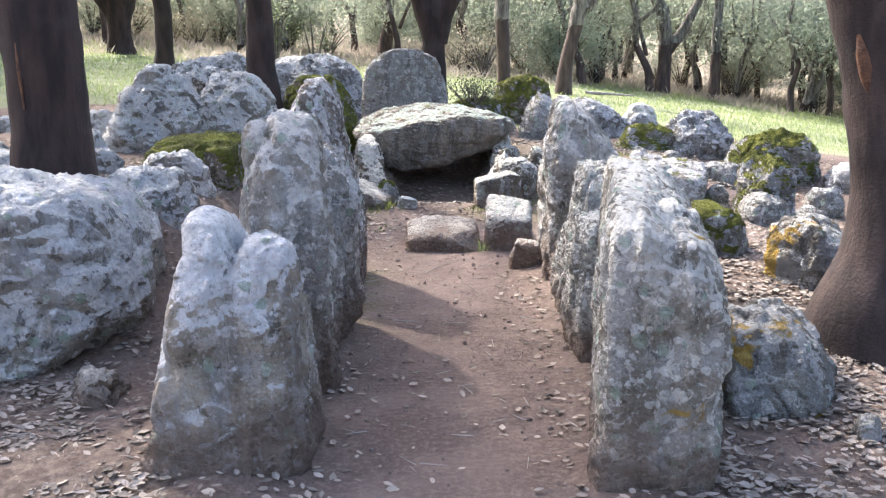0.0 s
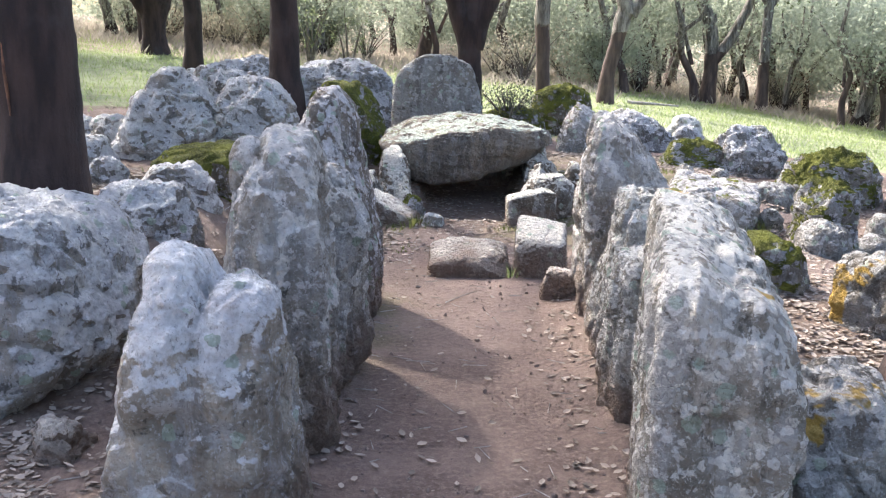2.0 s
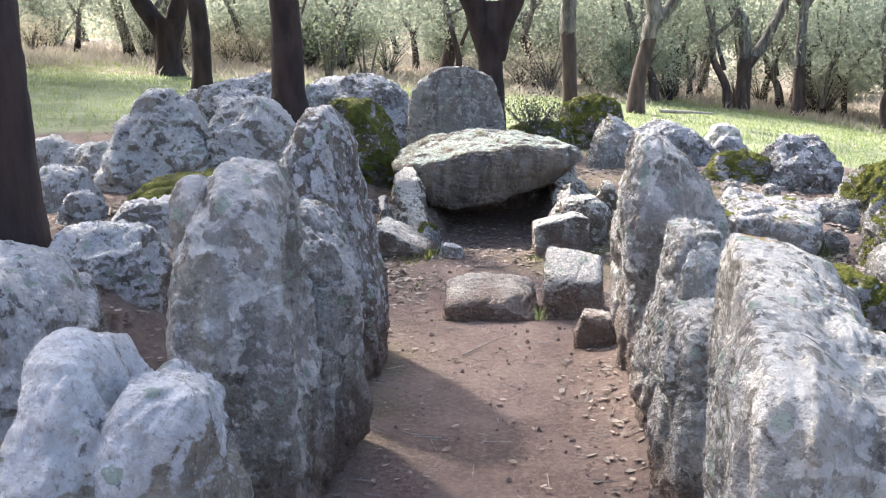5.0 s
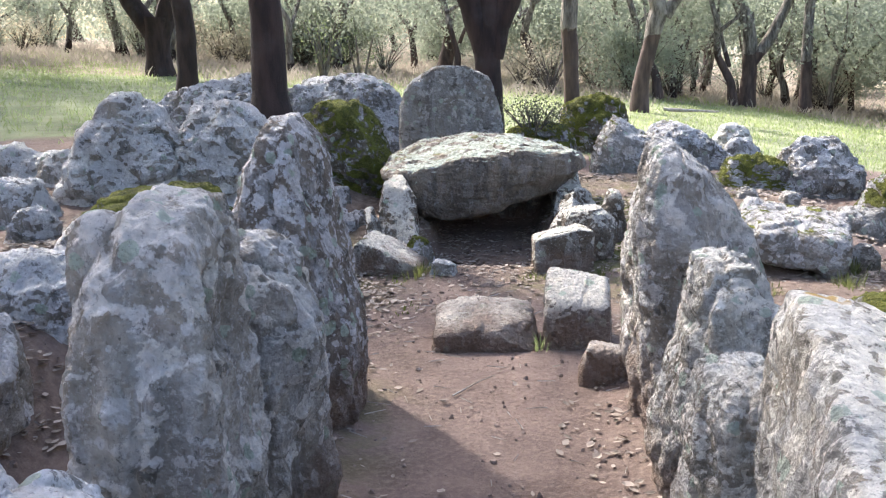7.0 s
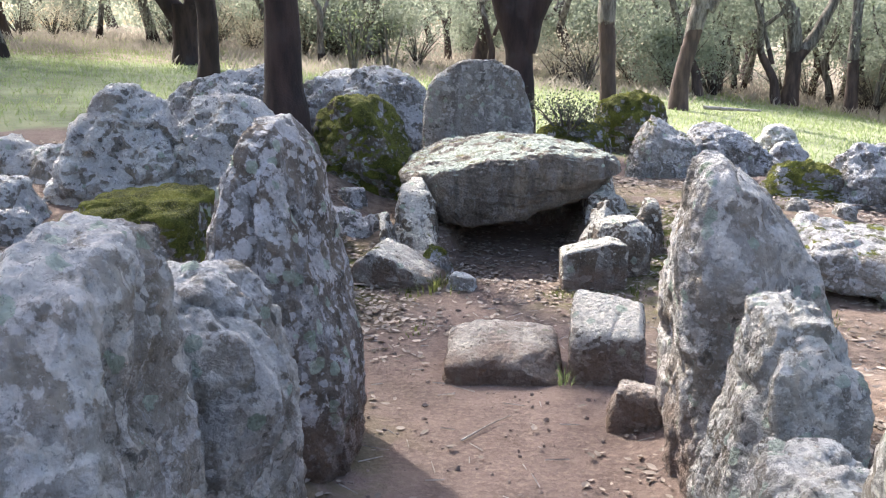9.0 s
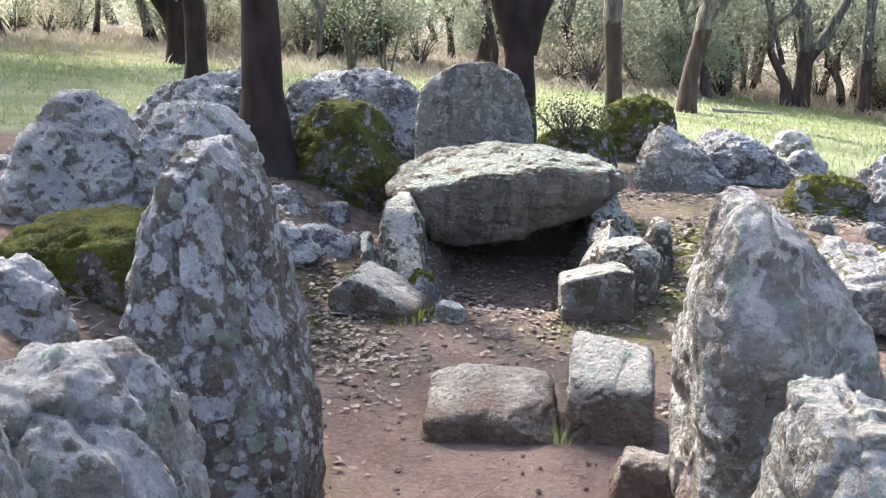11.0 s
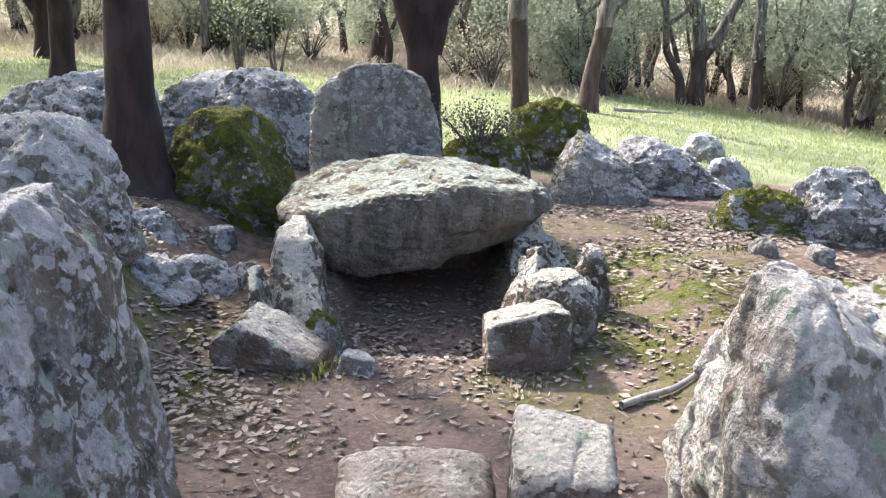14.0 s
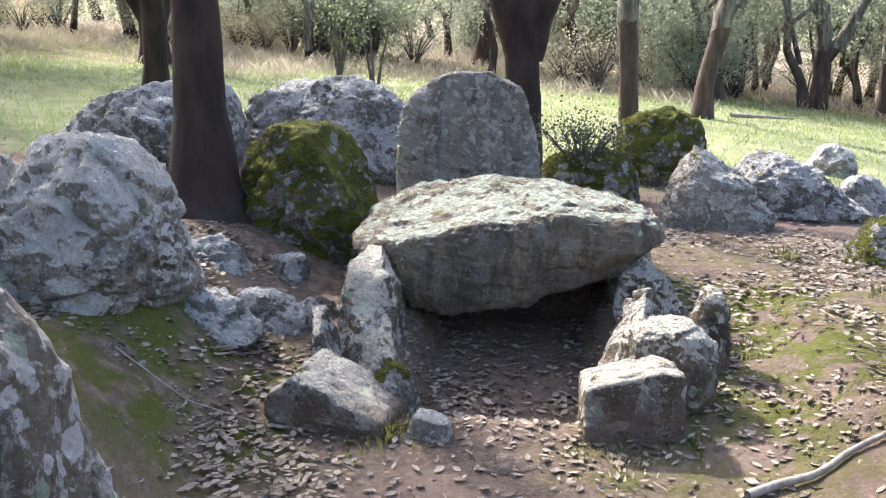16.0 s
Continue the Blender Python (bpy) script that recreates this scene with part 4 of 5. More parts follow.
def tree(label, x, y, path, radii, seed, bark, limbs=(), crown=(), leaf=0.09, per=70, spread=0.45, name="cork_oak", base=None, leaf_mat=None, group="cork oaks of the grove"):
    """A cork oak: trunk, limbs (each a path and radii) and a crown of leaf clumps round given centres."""
    z = land1(x, y) - 0.08 if base is None else base
    ob = new(name)
    V, F = tube(path, radii, 22, seed, 0.05, 22)
    part("trunk", mesh_of("trunk", V, F, bark), ob)
    for k, (p, r) in enumerate(limbs):
        part("limb", mesh_of("limb", *tube(p, r, 12, seed + k + 1, 0.08, 12), bark), ob)
    if len(crown):
        part("crown", mesh_of("crown", *leaves(crown, spread, per, leaf, seed), leaf_mat or M_LEAF, False), ob)
    ob.location = (x, y, z)
    return tagged(ob, label, "tree", group)

def crown_points(n, cx, cy, cz, rx, ry, rz, seed):
    rng = np.random.RandomState(seed)
    d = rng.normal(size=(n, 3))
    d /= np.linalg.norm(d, axis=1)[:, None]
    r = rng.uniform(0.45, 1.0, n)[:, None]
    return np.array([cx, cy, cz]) + d * r * np.array([rx, ry, rz])

def fork(top, spread, height, r, seed, n=3):
    """Limbs that leave a trunk's top, bend and thin out."""
    rng = np.random.RandomState(seed)
    out = []
    for k in range(n):
        a = 2 * math.pi * (k + rng.uniform(-0.25, 0.25)) / n
        c, s = math.cos(a) * spread, math.sin(a) * spread
        out.append(([(top[0], top[1], top[2] - 0.15), (top[0] + 0.3 * c, top[1] + 0.3 * s, top[2] + 0.25 * height), (top[0] + 0.75 * c, top[1] + 0.75 * s, top[2] + 0.6 * height), (top[0] + c, top[1] + s, top[2] + height)],
                    (r, r * 0.75, r * 0.45, r * 0.15)))
    return out

# trees beside the passage
# last two leaf clumps, above the view, are added to shade the east stones
tree("thick cork oak trunk stripped to dark brown wood", -2.33, 5.78, [(0, 0, 0), (0, 0, 0.5), (-0.02, 0, 1.2), (-0.08, 0, 2.3), (-0.1, 0.1, 3.0)], (0.26, 0.215, 0.215, 0.20, 0.19), 201, M_BARK,
     fork((-0.1, 0.1, 3.0), 1.8, 1.8, 0.14, 1), np.vstack([crown_points(34, -0.4, 0.6, 5.0, 2.2, 2.2, 1.1, 2), crown_points(12, 0.95, 1.75, 4.9, 0.8, 0.8, 0.6, 3), crown_points(14, -0.5, 1.9, 4.9, 1.3, 1.1, 0.6, 15)]), leaf=0.1, per=75)
tree("cork oak trunk with torn orange-red scars", 2.08, 4.42, [(0.02, 0, 0), (0.0, 0, 0.22), (0.03, 0, 0.45), (0.02, 0, 0.8), (-0.07, 0, 1.3), (-0.20, 0.02, 1.8), (-0.25, 0.05, 2.6)], (0.40, 0.33, 0.235, 0.195, 0.195, 0.20, 0.19), 203, M_BARK_LOW,
     fork((-0.25, 0.05, 2.6), 1.8, 1.8, 0.14, 3), crown_points(24, 0.6, 0, 4.8, 2.2, 2.2, 1.0, 4))
# last three leaf clumps, out of view, added to shade passage and chamber mouth
tree("slim cork oak trunk stripped dark, rising from the mossy bank", -1.84, 9.98, [(0, 0, 0), (0.0, 0, 0.25), (0.0, 0, 0.7), (0.0, 0, 1.3), (-0.06, 0, 2.1), (-0.08, 0, 3.0)], (0.36, 0.21, 0.142, 0.125, 0.12, 0.11), 205, M_BARK,
     fork((-0.08, 0, 3.0), 1.8, 1.7, 0.1, 5), np.vstack([crown_points(26, -0.6, 0.2, 4.9, 2.5, 2.4, 1.0, 6), crown_points(16, -1.4, -0.9, 4.9, 1.1, 1.3, 0.7, 7), crown_points(7, -2.9, 1.7, 4.9, 0.9, 0.9, 0.5, 9), crown_points(17, -2.6, 1.75, 4.9, 0.75, 0.6, 0.5, 14)]), leaf=0.1, per=75)
tree("cork oak trunk widening to a dark fork behind the upright slab", -0.10, 12.75, [(0.02, 0, 0), (0.0, 0, 0.5), (-0.02, 0, 1.1), (0.0, 0, 1.5), (0.0, 0, 1.75)], (0.18, 0.145, 0.14, 0.165, 0.13), 207, M_BARK,
     [([(-0.03, 0, 1.1), (-0.10, 0, 1.5), (-0.32, 0, 2.0), (-0.8, 0.2, 2.9), (-1.4, 0.5, 4.2)], (0.12, 0.15, 0.13, 0.1, 0.04)), ([(0.03, 0, 1.1), (0.10, 0, 1.5), (0.34, 0, 2.0), (0.8, -0.1, 2.9), (1.6, 0.2, 4.2)], (0.12, 0.15, 0.13, 0.1, 0.04))], crown_points(44, 0, 0.3, 4.6, 2.6, 2.4, 1.1, 8))
tree("straight cork oak stem stripped red-brown", 0.96, 15.3, [(0.02, 0, 0), (0.0, 0, 0.4), (-0.03, 0, 1.0), (-0.06, 0, 1.6), (-0.02, 0, 2.6)], (0.14, 0.108, 0.10, 0.112, 0.09), 209, M_BARK_FAR,
     fork((-0.02, 0, 2.6), 1.6, 1.8, 0.09, 9), crown_points(40, 0, 0.2, 4.4, 2.2, 2.2, 1.1, 10))
tree("leaning cork oak stem lit by the sun", 2.60, 21.2, [(0, 0, 0), (0.02, 0, 0.6), (0.17, 0, 1.3), (0.28, 0, 1.8), (0.36, 0, 2.1)], (0.20, 0.15, 0.14, 0.17, 0.16), 211, M_BARK_FAR,
     [([(0.36, 0, 1.9), (0.2, 0, 2.6), (-0.3, 0, 3.8)], (0.17, 0.14, 0.05)), ([(0.45, 0, 1.9), (0.85, 0, 2.5), (1.7, 0.2, 3.6)], (0.12, 0.1, 0.04))], crown_points(44, 0.3, 0.3, 4.2, 2.7, 2.4, 1.3, 12))
tree("forked cork oak with dark stripped legs", 6.57, 29.5, [(0, 0, 0), (0.05, 0, 0.8), (0.05, 0, 1.7), (-0.05, 0, 2.6)], (0.26, 0.20, 0.18, 0.15), 213, M_BARK_FAR,
     [([(0.05, 0, 1.2), (0.5, 0, 1.8), (0.95, 0, 2.7), (1.4, 0, 4.0)], (0.16, 0.15, 0.12, 0.05)), ([(-0.05, 0, 2.4), (-0.6, 0, 3.4), (-1.4, 0.2, 4.6)], (0.18, 0.13, 0.05))], crown_points(46, 0.2, 0.3, 4.8, 3.0, 2.6, 1.6, 14), leaf=0.12)
tree("straight dark cork oak in the dry grass", 8.1, 29.3, [(0, 0, 0), (0, 0, 0.8), (-0.03, 0, 2.0), (0.0, 0, 3.2)], (0.2, 0.15, 0.135, 0.12), 215, M_BARK_FAR, fork((0, 0, 3.2), 2.0, 2.0, 0.12, 15), crown_points(46, 0, 0.2, 4.6, 2.8, 2.6, 1.6, 16), leaf=0.12)
# crowns of the next two oaks thickened, out of view, to shade the meadow
tree("cork oak forking low into a dark wide Y", -7.35, 22.6, [(0, 0, 0), (0, 0, 0.5), (0.0, 0, 1.0), (0.02, 0, 1.3)], (0.34, 0.25, 0.27, 0.3), 217, M_BARK,
     [([(-0.05, 0, 0.9), (-0.45, 0, 1.55), (-1.0, 0, 2.3), (-1.8, 0.3, 3.6)], (0.22, 0.2, 0.16, 0.06)), ([(0.08, 0, 0.9), (0.3, 0, 1.6), (0.45, 0, 2.5), (0.9, 0.2, 4.0)], (0.2, 0.18, 0.14, 0.05))], crown_points(130, -0.3, 0.2, 4.6, 3.4, 3.2, 1.3, 18), leaf=0.11, per=80)
tree("slim cork oak stripped to red-brown beside the meadow", -4.33, 15.3, [(0, 0, 0), (0.02, 0, 0.6), (0.04, 0, 1.2), (-0.06, 0, 2.0), (-0.2, 0, 2.8)], (0.2, 0.14, 0.125, 0.125, 0.11), 219, M_BARK,
     fork((-0.2, 0, 2.8), 1.7, 1.8, 0.09, 19) + [([(0.02, 0.05, 1.2), (-0.22, 0.05, 1.9), (-0.35, 0.1, 2.8)], (0.07, 0.06, 0.04))], crown_points(110, 0, 0.2, 4.6, 2.8, 2.6, 1.1, 20), leaf=0.1)

# the grove behind: a few makes of tree, set out among the dry grass
rngf = np.random.RandomState(77)
GROVE = "trees of the far grove"
makes = []
for k in range(5):
    r = rngf.uniform(0.13, 0.24)
    bend = rngf.uniform(-0.5, 0.5, 4)
    top = (bend[1], bend[3], rngf.uniform(1.5, 2.4))
    limbs = fork(top, rngf.uniform(1.4, 2.3), rngf.uniform(1.6, 2.4), r * 0.75, 300 + k, 3)
    limbs += [([(bend[0] * 0.8, bend[2] * 0.8, top[2] * 0.6), (bend[0] + 0.6, bend[2], top[2] * 0.8), (bend[0] + 1.3, bend[2] + 0.3, top[2] + 0.1), (bend[0] + 1.7, bend[2] + 0.4, top[2] + 0.9)], (r * 0.5, r * 0.4, r * 0.28, r * 0.1))]
    ends = np.array([p[-1] for p, _ in limbs] + [p[-2] for p, _ in limbs])
    cr = np.vstack([ends, crown_points(62, top[0], top[1], top[2] + 0.8, 2.9, 2.9, 1.7, 310 + k)])
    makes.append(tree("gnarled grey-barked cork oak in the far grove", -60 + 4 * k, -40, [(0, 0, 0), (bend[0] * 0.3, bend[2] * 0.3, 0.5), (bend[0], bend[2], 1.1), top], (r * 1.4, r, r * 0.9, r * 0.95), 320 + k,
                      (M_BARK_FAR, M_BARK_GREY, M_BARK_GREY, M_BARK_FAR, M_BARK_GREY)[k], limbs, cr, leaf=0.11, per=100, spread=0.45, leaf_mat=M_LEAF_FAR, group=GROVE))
spots = [(-14, 27), (-11.5, 31), (-9.5, 29), (-6.5, 33), (-4.8, 30), (-2.0, 33.2), (-0.6, 31), (1.4, 33), (3.4, 30), (4.3, 34), (5.6, 37), (9.6, 33), (11, 29.5), (12.5, 34), (10.4, 38), (7.6, 41), (2.3, 42), (-3.0, 42), (-8, 41), (-13, 40), (14.5, 38), (16, 31), (-17, 34), (-19, 28), (-24, 36), (18, 42),
         (13.4, 46), (5, 48), (-5.5, 50), (-12, 52), (-20, 47), (21, 36), (0.3, 46), (9.3, 52), (24, 47), (-28, 50), (-10, 20), (-13, 24), (-16, 20), (13, 23), (17, 25)]
for k, (x, y) in enumerate(spots):
    m = makes[k % 5]
    s = rngf.uniform(0.85, 1.2)
    mat = pose(x, y, land1(x, y) - 0.08, 0, 0, rngf.uniform(0, 360))
    if k < 5:
        m.matrix_world = mat
    else:
        copy_thing(m, mat)
# slim crooked stems between them
for k in range(4):
    r = rngf.uniform(0.07, 0.11)
    b = rngf.uniform(-0.6, 0.6, 6)
    path = [(0, 0, 0), (b[0] * 0.5, 0, 0.7), (b[0] + b[1] * 0.5, 0.1, 1.4), (b[0] + b[1], b[2], 2.3), (b[0] + 1.6 * b[1], b[2], 3.4)]
    limbs = [([(b[0] * 0.8, 0.05, 1.1), (b[0] + 0.7 * b[3], 0.2, 1.7), (b[0] + 1.6 * b[3], 0.3, 2.3), (b[0] + 1.9 * b[3], 0.3, 3.2)], (r * 0.6, r * 0.5, r * 0.4, r * 0.2)),
             ([(b[0] + b[1] * 0.8, 0.1, 1.9), (b[0] + b[4], -0.2, 2.4), (b[0] + 2 * b[4], -0.3, 3.0)], (r * 0.6, r * 0.45, r * 0.2))]
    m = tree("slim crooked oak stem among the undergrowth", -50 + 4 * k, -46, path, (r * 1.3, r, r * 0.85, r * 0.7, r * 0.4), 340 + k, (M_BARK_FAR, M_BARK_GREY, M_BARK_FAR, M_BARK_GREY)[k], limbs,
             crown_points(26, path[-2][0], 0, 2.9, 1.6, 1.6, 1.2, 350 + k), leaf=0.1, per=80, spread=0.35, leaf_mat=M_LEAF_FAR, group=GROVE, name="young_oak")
    placed = False
    for x, y in [(-9.0, 26.5), (-5.6, 27.5), (0.8, 28.5), (3.0, 33), (5.0, 31), (7.4, 33), (8.8, 36), (9.3, 31), (10.6, 33), (11.8, 31.5), (12.6, 29), (13.8, 33), (4.2, 38), (6.4, 35), (-3.2, 36), (-7.6, 36), (-11, 35.5), (1.2, 38), (15.2, 35), (14.8, 29), (9.9, 27.8), (-13.2, 31), (3.9, 27.5), (5.8, 33.2), (12.2, 26.6), (10.9, 25.8), (14.0, 27.2), (15.6, 30.5), (17.0, 29.0), (8.2, 31.6), (6.1, 28.9), (16.2, 33.4), (11.3, 28.6), (13.1, 31.0), (-15.0, 28.4), (-7.9, 30.6), (-1.4, 29.0), (18.0, 33.0), (9.0, 34.4), (4.6, 29.6)][k::4]:
        mat = pose(x, y, land1(x, y) - 0.06, 0, 0, rngf.uniform(0, 360))
        if placed:
            copy_thing(m, mat)
        else:
            m.matrix_world, placed = mat, True
# unseen oaks beside and behind the walker; crowns added to shade passage, meadow
for k, (x, y, n, r) in enumerate([(-4.7, 7.4, 88, 2.5), (-8.0, 8.8, 50, 2.4), (6.4, 7.5, 40, 2.2), (-6.4, 11.8, 70, 2.6), (-9.6, 15.5, 90, 2.6), (-10.6, 17.8, 120, 3.0), (-12.4, 21.6, 120, 3.0)]):
    tree("unseen cork oak added for shade, stripped trunk", x, y, [(0, 0, 0), (0, 0, 0.5), (0.05, 0, 1.4), (0.0, 0.1, 2.8)], (0.3, 0.21, 0.19, 0.17), 400 + k, M_BARK, fork((0, 0.1, 2.8), 1.9, 1.8, 0.12, 410 + k), crown_points(n, 0, 0, 4.7, r, r, 1.2, 420 + k), leaf=0.11, per=80)

# ---- undergrowth ----
def shrub(label, x, y, w, h, seed, mat, per=60, leaf=0.06, name="shrub", stems=7):
    rng = np.random.RandomState(seed)
    ob = new(name)
    tips, pieces = [], []
    for k in range(stems):
        a, r = rng.uniform(0, 6.28), rng.uniform(0.2, 1.0) * w / 2
        tip = np.array([math.cos(a) * r, math.sin(a) * r, h * rng.uniform(0.6, 1.0)])
        pieces.append(tube([(0.02 * math.cos(a), 0.02 * math.sin(a), 0), tip * np.array([0.35, 0.35, 0.5]), tip], (0.016 * h + 0.006, 0.012 * h + 0.004, 0.004), 6, seed + k, 0.1, 6))
        tips += [tip, tip * 0.8 + rng.normal(size=3) * 0.08 * w, tip * 0.6 + rng.normal(size=3) * 0.12 * w]
    for piece in pieces:
        part("stem", mesh_of("stem", *piece, M_STEM), ob)
    part("foliage", mesh_of("foliage", *leaves(tips, rng.uniform(0.05, 0.17, len(tips)) * w, per, leaf, seed, 0.8), mat, False), ob)
    ob.location = (x, y, land1(x, y) - 0.02)
    return tagged(ob, label, "shrub", "shrubs of the undergrowth")

shrub_makes = [shrub("pale green bushy shrub in dry grass", 0, -30 - k, 2.0 + 0.5 * k, 1.5 + 0.35 * k, 500 + k, (M_SHRUB, M_LEAF_FAR, M_SHRUB)[k], per=260, leaf=0.075, stems=14) for k in range(3)]
first = set()
for k in range(46):
    x, y = rngf.uniform(-30, 30), rngf.uniform(28, 58)
    if abs(x) > 0.62 * y:
        continue
    m = shrub_makes[k % 3]
    mat = pose(x, y, land1(x, y) - 0.05, 0, 0, rngf.uniform(0, 360))
    if k % 3 not in first:
        first.add(k % 3)
        m.matrix_world = mat
    else:
        copy_thing(m, mat)
# low brush between the trunks
for k in range(3):
    m = shrub("tangled grey-brown brush at the edge of the grove", 4 * k, -36, 1.5 + 0.3 * k, 0.95 + 0.2 * k, 520 + k, (M_BRUSH, M_SHRUB, M_BRUSH)[k], per=32, leaf=0.06, stems=18, name="brush")
    for j in range(11):
        x = rngf.uniform(-17, 19)
        y = 25.5 + 0.22 * max(x, 0) + rngf.uniform(0, 9) + (3 if x < -3 else 0)
        mat = pose(x, y, land1(x, y) - 0.05, 0, 0, rngf.uniform(0, 360))
        if j:
            copy_thing(m, mat)
        else:
            m.matrix_world = mat
shrub("thin young sapling with sparse leaves", -2.4, 18.5, 0.7, 1.5, 531, M_LEAF, per=14, leaf=0.045, stems=5, name="sapling")
shrub("thin leafless bush in the dry grass", -3.9, 23.0, 1.3, 1.6, 532, M_LEAF, per=12, leaf=0.06, stems=9, name="sapling")
b = shrub("dark green bramble sprawling over a low rock", 0.36, 11.9, 0.74, 0.38, 533, M_DARKLEAF, per=42, leaf=0.028, stems=14, name="bramble")
b.location.z = 0.5

def far_woods():
    """The closed wall of leaves beyond the grove."""
    rng = np.random.RandomState(9)
    a = rng.uniform(-1.0, 1.0, 520)
    r = rng.uniform(58, 95, 520)
    x, y = np.sin(a) * r, np.cos(a) * r
    z = land(x, y) + rng.uniform(0.2, 6.0, 520)
    C = np.stack([x, y, z], 1)
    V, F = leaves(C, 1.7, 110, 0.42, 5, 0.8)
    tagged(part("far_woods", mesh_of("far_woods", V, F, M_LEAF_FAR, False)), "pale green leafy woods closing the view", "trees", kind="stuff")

far_woods()

# ---- litter, grass ----
def scatter(n, x0, x1, y0, y1, density, seed):
    rng = np.random.RandomState(seed)
    x, y = rng.uniform(x0, x1, n), rng.uniform(y0, y1, n)
    keep = rng.uniform(0, 1, n) < density(x, y)
    return x[keep], y[keep]

def dry_leaves():
    """Curled dry oak leaves, each a folded blade of six points."""
    rng = np.random.RandomState(12)
    x1, y1 = scatter(42000, -4.5, 4.5, 2.4, 12.5, litter, 31)
    x2, y2 = scatter(26000, -2.8, 2.8, 2.3, 6.0, litter, 32)
    x3, y3 = scatter(26000, -2.6, 2.6, 6.8, 11.0, litter, 33)
    x, y = np.r_[x1, x2, x3], np.r_[y1, y2, y3]
    n = len(x)
    z = land(x, y) + rng.uniform(0.001, 0.014, n)
    L = rng.uniform(0.022, 0.056, n)
    W = L * rng.uniform(0.38, 0.6, n)
    a = rng.uniform(0, 2 * np.pi, n)
    t = np.stack([np.cos(a), np.sin(a), rng.normal(0, 0.14, n)], 1)
    s = np.stack([-np.sin(a), np.cos(a), rng.normal(0, 0.2, n)], 1)
    up = np.array([0, 0, 1.0])
    curl = rng.uniform(0.02, 0.3, n)
    c = np.stack([x, y, z], 1)
    q = lambda u, v, h: c + t * (u * L)[:, None] + s * (v * W)[:, None] + up * (h * L * curl)[:, None]
    V = np.stack([q(-0.5, 0, 0.3), q(-0.12, -0.5, 0.4), q(0.22, -0.4, 0.4), q(0.5, 0, 0.5), q(0.22, 0.4, 0.4), q(-0.12, 0.5, 0.4), q(-0.1, 0, 0), q(0.22, 0, 0)], 1).reshape(-1, 3)
    k = np.arange(n)[:, None] * 8
    F = np.concatenate([k + np.array([[0, 1, 6, 6]])[:, :3], k + np.array([[0, 6, 5]]), k + np.array([[3, 7, 2]]), k + np.array([[3, 4, 7]]), k + np.array([[1, 2, 7]]), k + np.array([[1, 7, 6]]), k + np.array([[6, 7, 4]]), k + np.array([[6, 4, 5]])])
    tagged(part("leaf_litter", mesh_of("leaf_litter", V, F, M_LITTER, False)), "curled tan and brown dry oak leaves strewn on the soil", "leaves", kind="stuff")

dry_leaves()

def blades(name, label, x, y, h, w, mat, seed, lean=0.35):
    rng = np.random.RandomState(seed)
    n = len(x)
    z = land(x, y) - 0.01
    a = rng.uniform(0, 2 * np.pi, n)
    hh = h * rng.uniform(0.5, 1.3, n)
    d = np.stack([np.cos(a), np.sin(a), np.zeros(n)], 1)
    l = rng.normal(0, lean, (n, 3)) * hh[:, None]
    l[:, 2] = 0
    c = np.stack([x, y, z], 1)
    up = np.array([0, 0, 1.0])
    V = np.stack([c - d * w[:, None], c + d * w[:, None], c + l * 0.35 + up * (hh * 0.6)[:, None] + d * w[:, None] * 0.7, c + l + up * hh[:, None]], 1).reshape(-1, 3)
    F = np.arange(n * 4).reshape(-1, 4)
    tagged(part(name, mesh_of(name, V, F, mat, False)), label, "grass", kind="stuff")

rngg = np.random.RandomState(5)
gx, gy = scatter(90000, -16, 14, 11.2, 32, lambda x, y: ss(11.2, 13.6, y - 0.25 * np.clip(x, 0, 4) + 0.12 * np.clip(-x - 2, 0, 6) + 0.5 * np.sin(3 * x)) * (np.abs(x) < 0.55 * y), 41)
blades("meadow_grass", "short bright green meadow grass", gx, gy, rngg.uniform(0.03, 0.09, len(gx)), 0.003 + 0.0003 * gy, M_GRASS, 42)
dx, dy = scatter(110000, -26, 26, 20, 46, lambda x, y: ss(23, 28, y - 0.35 * x + 2 * np.sin(0.9 * x) + 1.5 * np.sin(2.3 * x + 1)) * (np.abs(x) < 0.55 * y), 43)
blades("dry_grass", "tall tawny dead grass and weeds", dx, dy, rngg.uniform(0.06, 0.27, len(dx)), 0.0015 + 0.0001 * dy, M_DRYGRASS, 44)

# ---- small things ----
def stick(label, pts, r, seed):
    P = [(x, y, land1(x, y) + dz) for x, y, dz in pts]
    V, F = tube(P, np.linspace(r, r * 0.5, len(P)), 10, seed, 0.12, 30)
    tagged(part("stick", mesh_of("stick", V, F, M_TWIG)), label, "stick")

stick("bare grey branch lying on the soil", [(0.83, 7.77, 0.02), (0.96, 7.86, 0.022), (1.08, 7.87, 0.03), (1.22, 7.97, 0.024), (1.44, 8.04, 0.03)], 0.017, 601)
stick("thin broken twig on the path", [(-0.12, 6.0, 0.008), (-0.02, 6.16, 0.012), (0.06, 6.26, 0.012)], 0.0035, 602)
stick("thin dead twig on the mossy soil", [(-1.5, 8.0, 0.02), (-1.25, 8.05, 0.02), (-1.0, 8.15, 0.01)], 0.004, 603)
stick("fallen branch out in the meadow grass", [(3.2, 22.0, 0.05), (3.7, 22.1, 0.08), (4.4, 22.6, 0.1)], 0.04, 604)

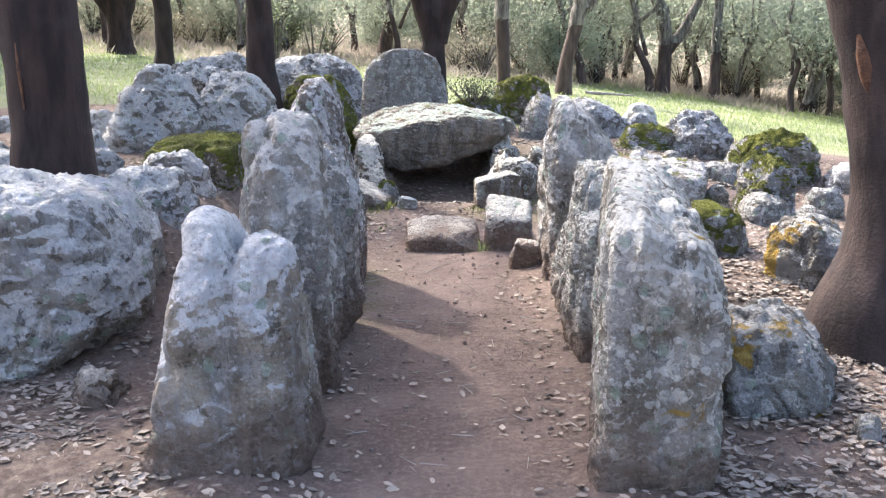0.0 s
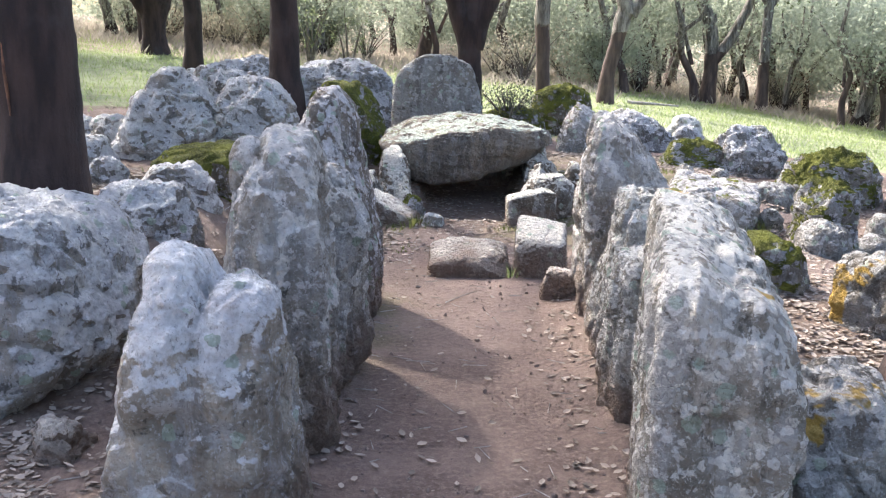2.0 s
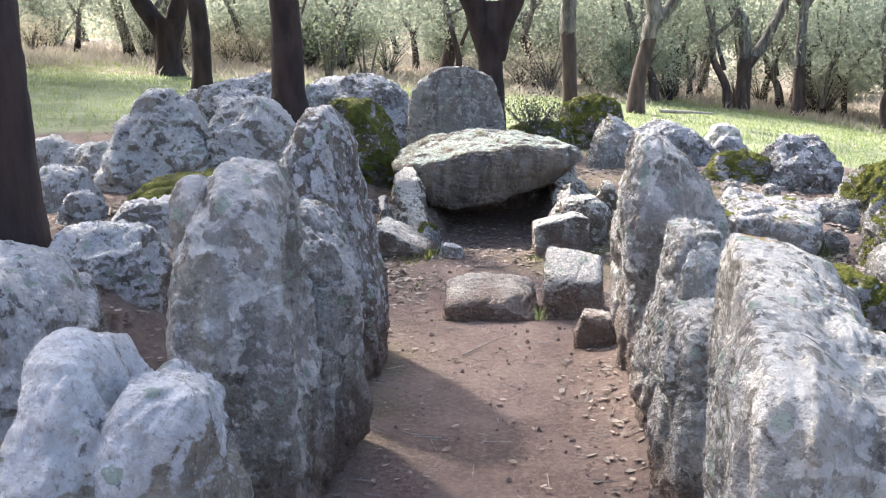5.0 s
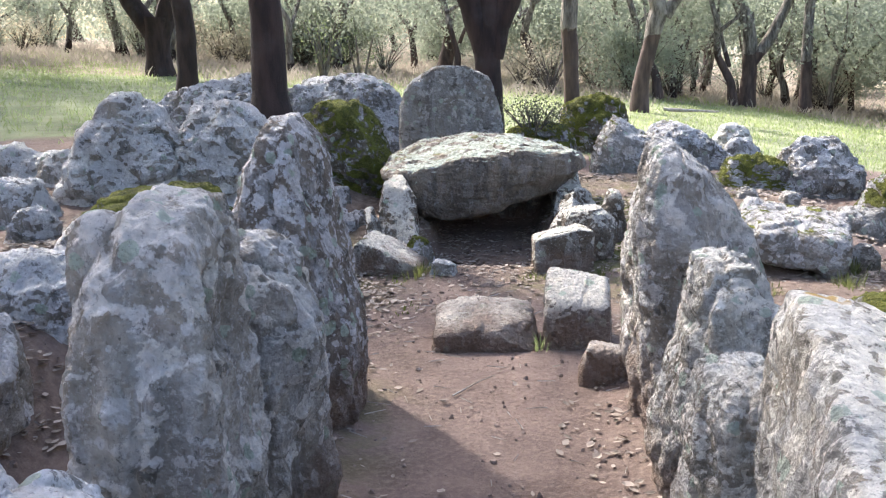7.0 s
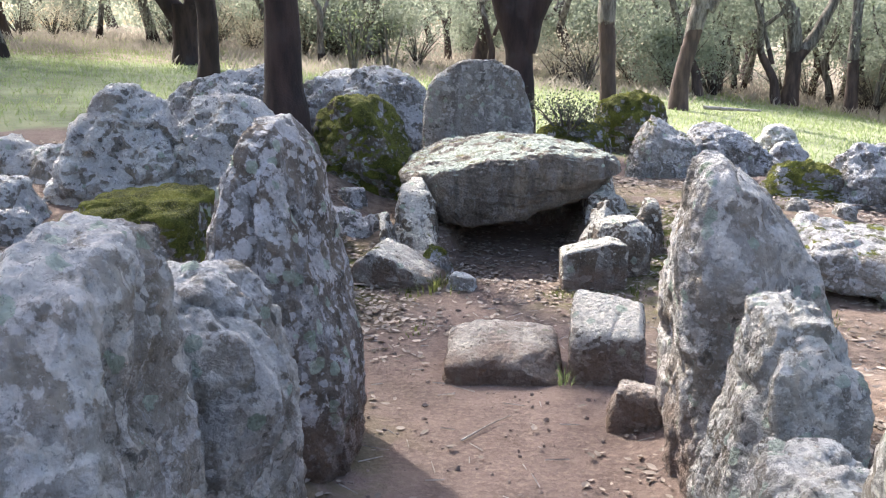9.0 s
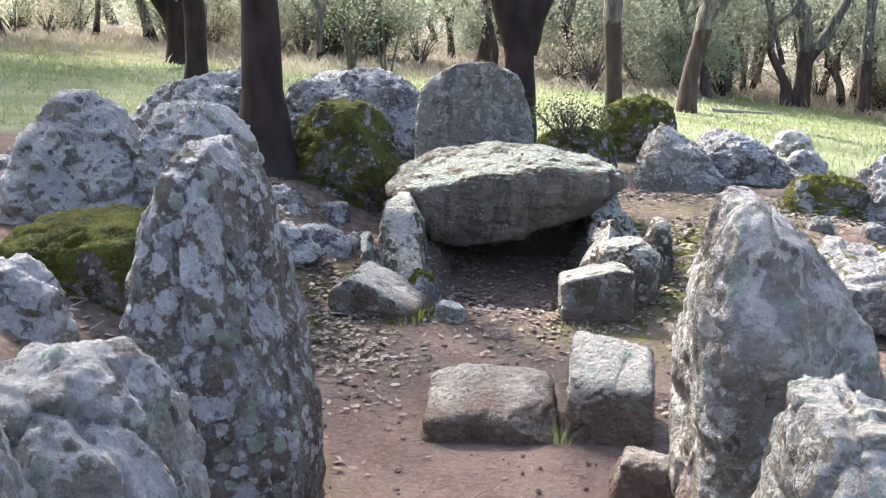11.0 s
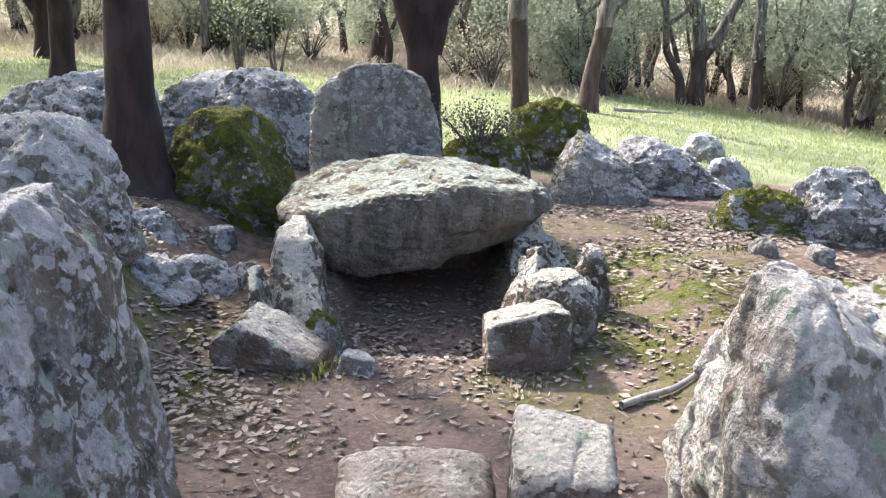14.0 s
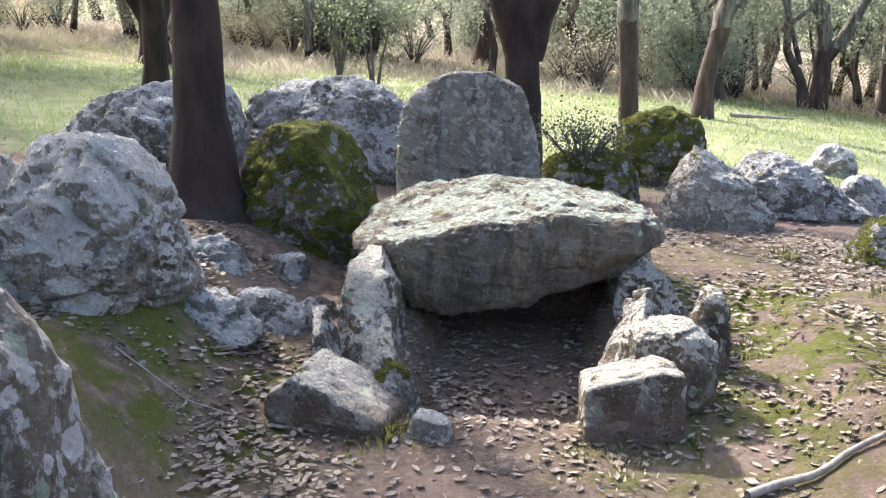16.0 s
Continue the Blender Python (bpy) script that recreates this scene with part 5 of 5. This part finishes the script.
def tuft(label, x, y, n, h, seed, mat, spread=0.07):
    """A small tuft of grass, its blades in one mesh."""
    rng = np.random.RandomState(seed)
    a = rng.uniform(0, 6.28, n)
    r = np.abs(rng.normal(0, spread, n))
    b0 = np.stack([np.cos(a) * r, np.sin(a) * r, np.zeros(n)], 1)
    hh = h * rng.uniform(0.5, 1.2, n)
    tip = b0 + np.stack([np.cos(a) * hh * 0.5, np.sin(a) * hh * 0.5, hh * 0.9], 1) + rng.normal(0, 0.12 * h, (n, 3))
    d = np.stack([-np.sin(a), np.cos(a), np.zeros(n)], 1) * 0.003
    mid = b0 * 0.5 + tip * 0.5 + np.array([0, 0, 0.15 * h])
    V = np.stack([b0 - d, b0 + d, mid + d, mid - d, tip], 1).reshape(-1, 3)
    k = np.arange(n)[:, None] * 5
    F = np.concatenate([k + np.array([[0, 1, 2]]), k + np.array([[0, 2, 3]]), k + np.array([[3, 2, 4]])])
    ob = part("grass_tuft", mesh_of("grass_tuft", V, F, mat, False))
    ob.location = (x, y, land1(x, y) - 0.005)
    tagged(ob, label, "grass", kind="stuff")

for k, (x, y, n, h) in enumerate([(-0.46, 8.12, 130, 0.14), (-0.42, 8.32, 70, 0.10), (0.28, 8.10, 60, 0.05), (-0.62, 8.03, 50, 0.06), (0.70, 8.12, 60, 0.06), (1.02, 8.95, 70, 0.08), (1.95, 7.25, 80, 0.14), (1.5, 7.1, 50, 0.10), (2.1, 7.6, 60, 0.16), (-2.3, 7.6, 80, 0.14), (-2.62, 9.1, 80, 0.14),
        (-0.9, 8.6, 50, 0.05), (1.75, 9.4, 60, 0.1), (1.5, 10.3, 60, 0.09), (0.72, 5.35, 30, 0.06), (2.3, 10.9, 70, 0.14), (-0.48, 7.4, 30, 0.04)]):
    tuft("small green grass tuft growing between stones", x, y, n, h * 0.6, 700 + k, M_TUFT)
tuft("mat of short yellowed grass at the foot of a stone", 0.42, 8.06, 160, 0.03, 761, M_BRUSH, 0.11)
tuft("bright green sprig growing between the two blocks", 0.275, 6.68, 30, 0.08, 760, M_GRASS, 0.02)
rock("flagstone", "flat pale stone sunk level with the soil", 0.02, 7.96, -0.02, 0.022, 0.42, 0.22, M_BLOCK, 77, res=22, n=4, facets=3, rough=0.06, sink=0.06, category="stone")

def scar(pts, r, seed):
    """Torn strips of inner bark on a trunk."""
    V, F = tube(pts, np.r_[0.3 * r, np.full(len(pts) - 2, r), 0.3 * r], 10, seed, 0.25, 40)
    return mesh_of("bark_scar", V, F, M_SCAR)

for ob in list(scene.objects):
    if ob.get("label") == "cork oak trunk with torn orange-red scars":
        part("bark_scar", scar([(-0.20, -0.12, 1.22), (-0.225, -0.125, 1.32), (-0.25, -0.12, 1.42), (-0.28, -0.12, 1.5)], 0.026, 11), ob, "torn orange-red inner bark")
        part("bark_scar", scar([(-0.06, -0.175, 0.72), (-0.07, -0.175, 0.80), (-0.09, -0.17, 0.88)], 0.020, 12), ob, "torn orange-red inner bark")
    if ob.get("label") == "thick cork oak trunk stripped to dark brown wood":
        part("bark_scar", scar([(-0.06, -0.205, 0.62), (-0.07, -0.21, 0.85), (-0.07, -0.21, 1.02), (-0.04, -0.215, 1.12)], 0.013, 13), ob, "pale torn scar in the bark")

def debris():
    """Crumbs of stone and bits of twig trodden into the soil."""
    rng = np.random.RandomState(88)
    n = 3000
    x, y = rng.uniform(-2.4, 2.4, n), rng.uniform(2.4, 9.6, n)
    r = rng.uniform(0.002, 0.007, n) * rng.choice([1, 1, 1, 1.8], n)
    q, f = cube_sphere(2)
    V = q[None] * r[:, None, None] * rng.uniform(0.6, 1.3, (n, len(q), 1)) * rng.uniform(0.5, 1.4, (n, 1, 3))
    V = V + np.stack([x, y, land(x, y) + 0.15 * r], 1)[:, None, :]
    F = (f[None] + (np.arange(n) * len(q))[:, None, None]).reshape(-1, 4)
    tagged(part("soil_crumbs", mesh_of("soil_crumbs", V.reshape(-1, 3), F, M_CRUMB, False)), "small crumbs of soil and stone on the trodden path", "pebbles", kind="stuff")
    m = 420
    x, y = rng.uniform(-1.8, 1.8, m), rng.uniform(2.6, 9.4, m)
    a, L = rng.uniform(0, 6.28, m), rng.uniform(0.03, 0.12, m)
    d = np.stack([np.cos(a) * L, np.sin(a) * L, rng.normal(0, 0.004, m)], 1)
    o = np.stack([-np.sin(a), np.cos(a), 0 * a], 1) * 0.0022
    c = np.stack([x, y, land(x, y) + 0.006], 1)
    u = np.array([0, 0, 0.004])
    V = np.stack([c - o, c + o, c + u, c + d - o * 0.6, c + d + o * 0.6, c + d + u * 0.6], 1).reshape(-1, 3)
    k = np.arange(m)[:, None] * 6
    F = np.concatenate([k + np.array([[0, 3, 5, 2]]), k + np.array([[2, 5, 4, 1]])])
    tagged(part("twig_bits", mesh_of("twig_bits", V, F, M_TWIG, False)), "broken bits of twig strewn on the soil", "twigs", kind="stuff")

debris()
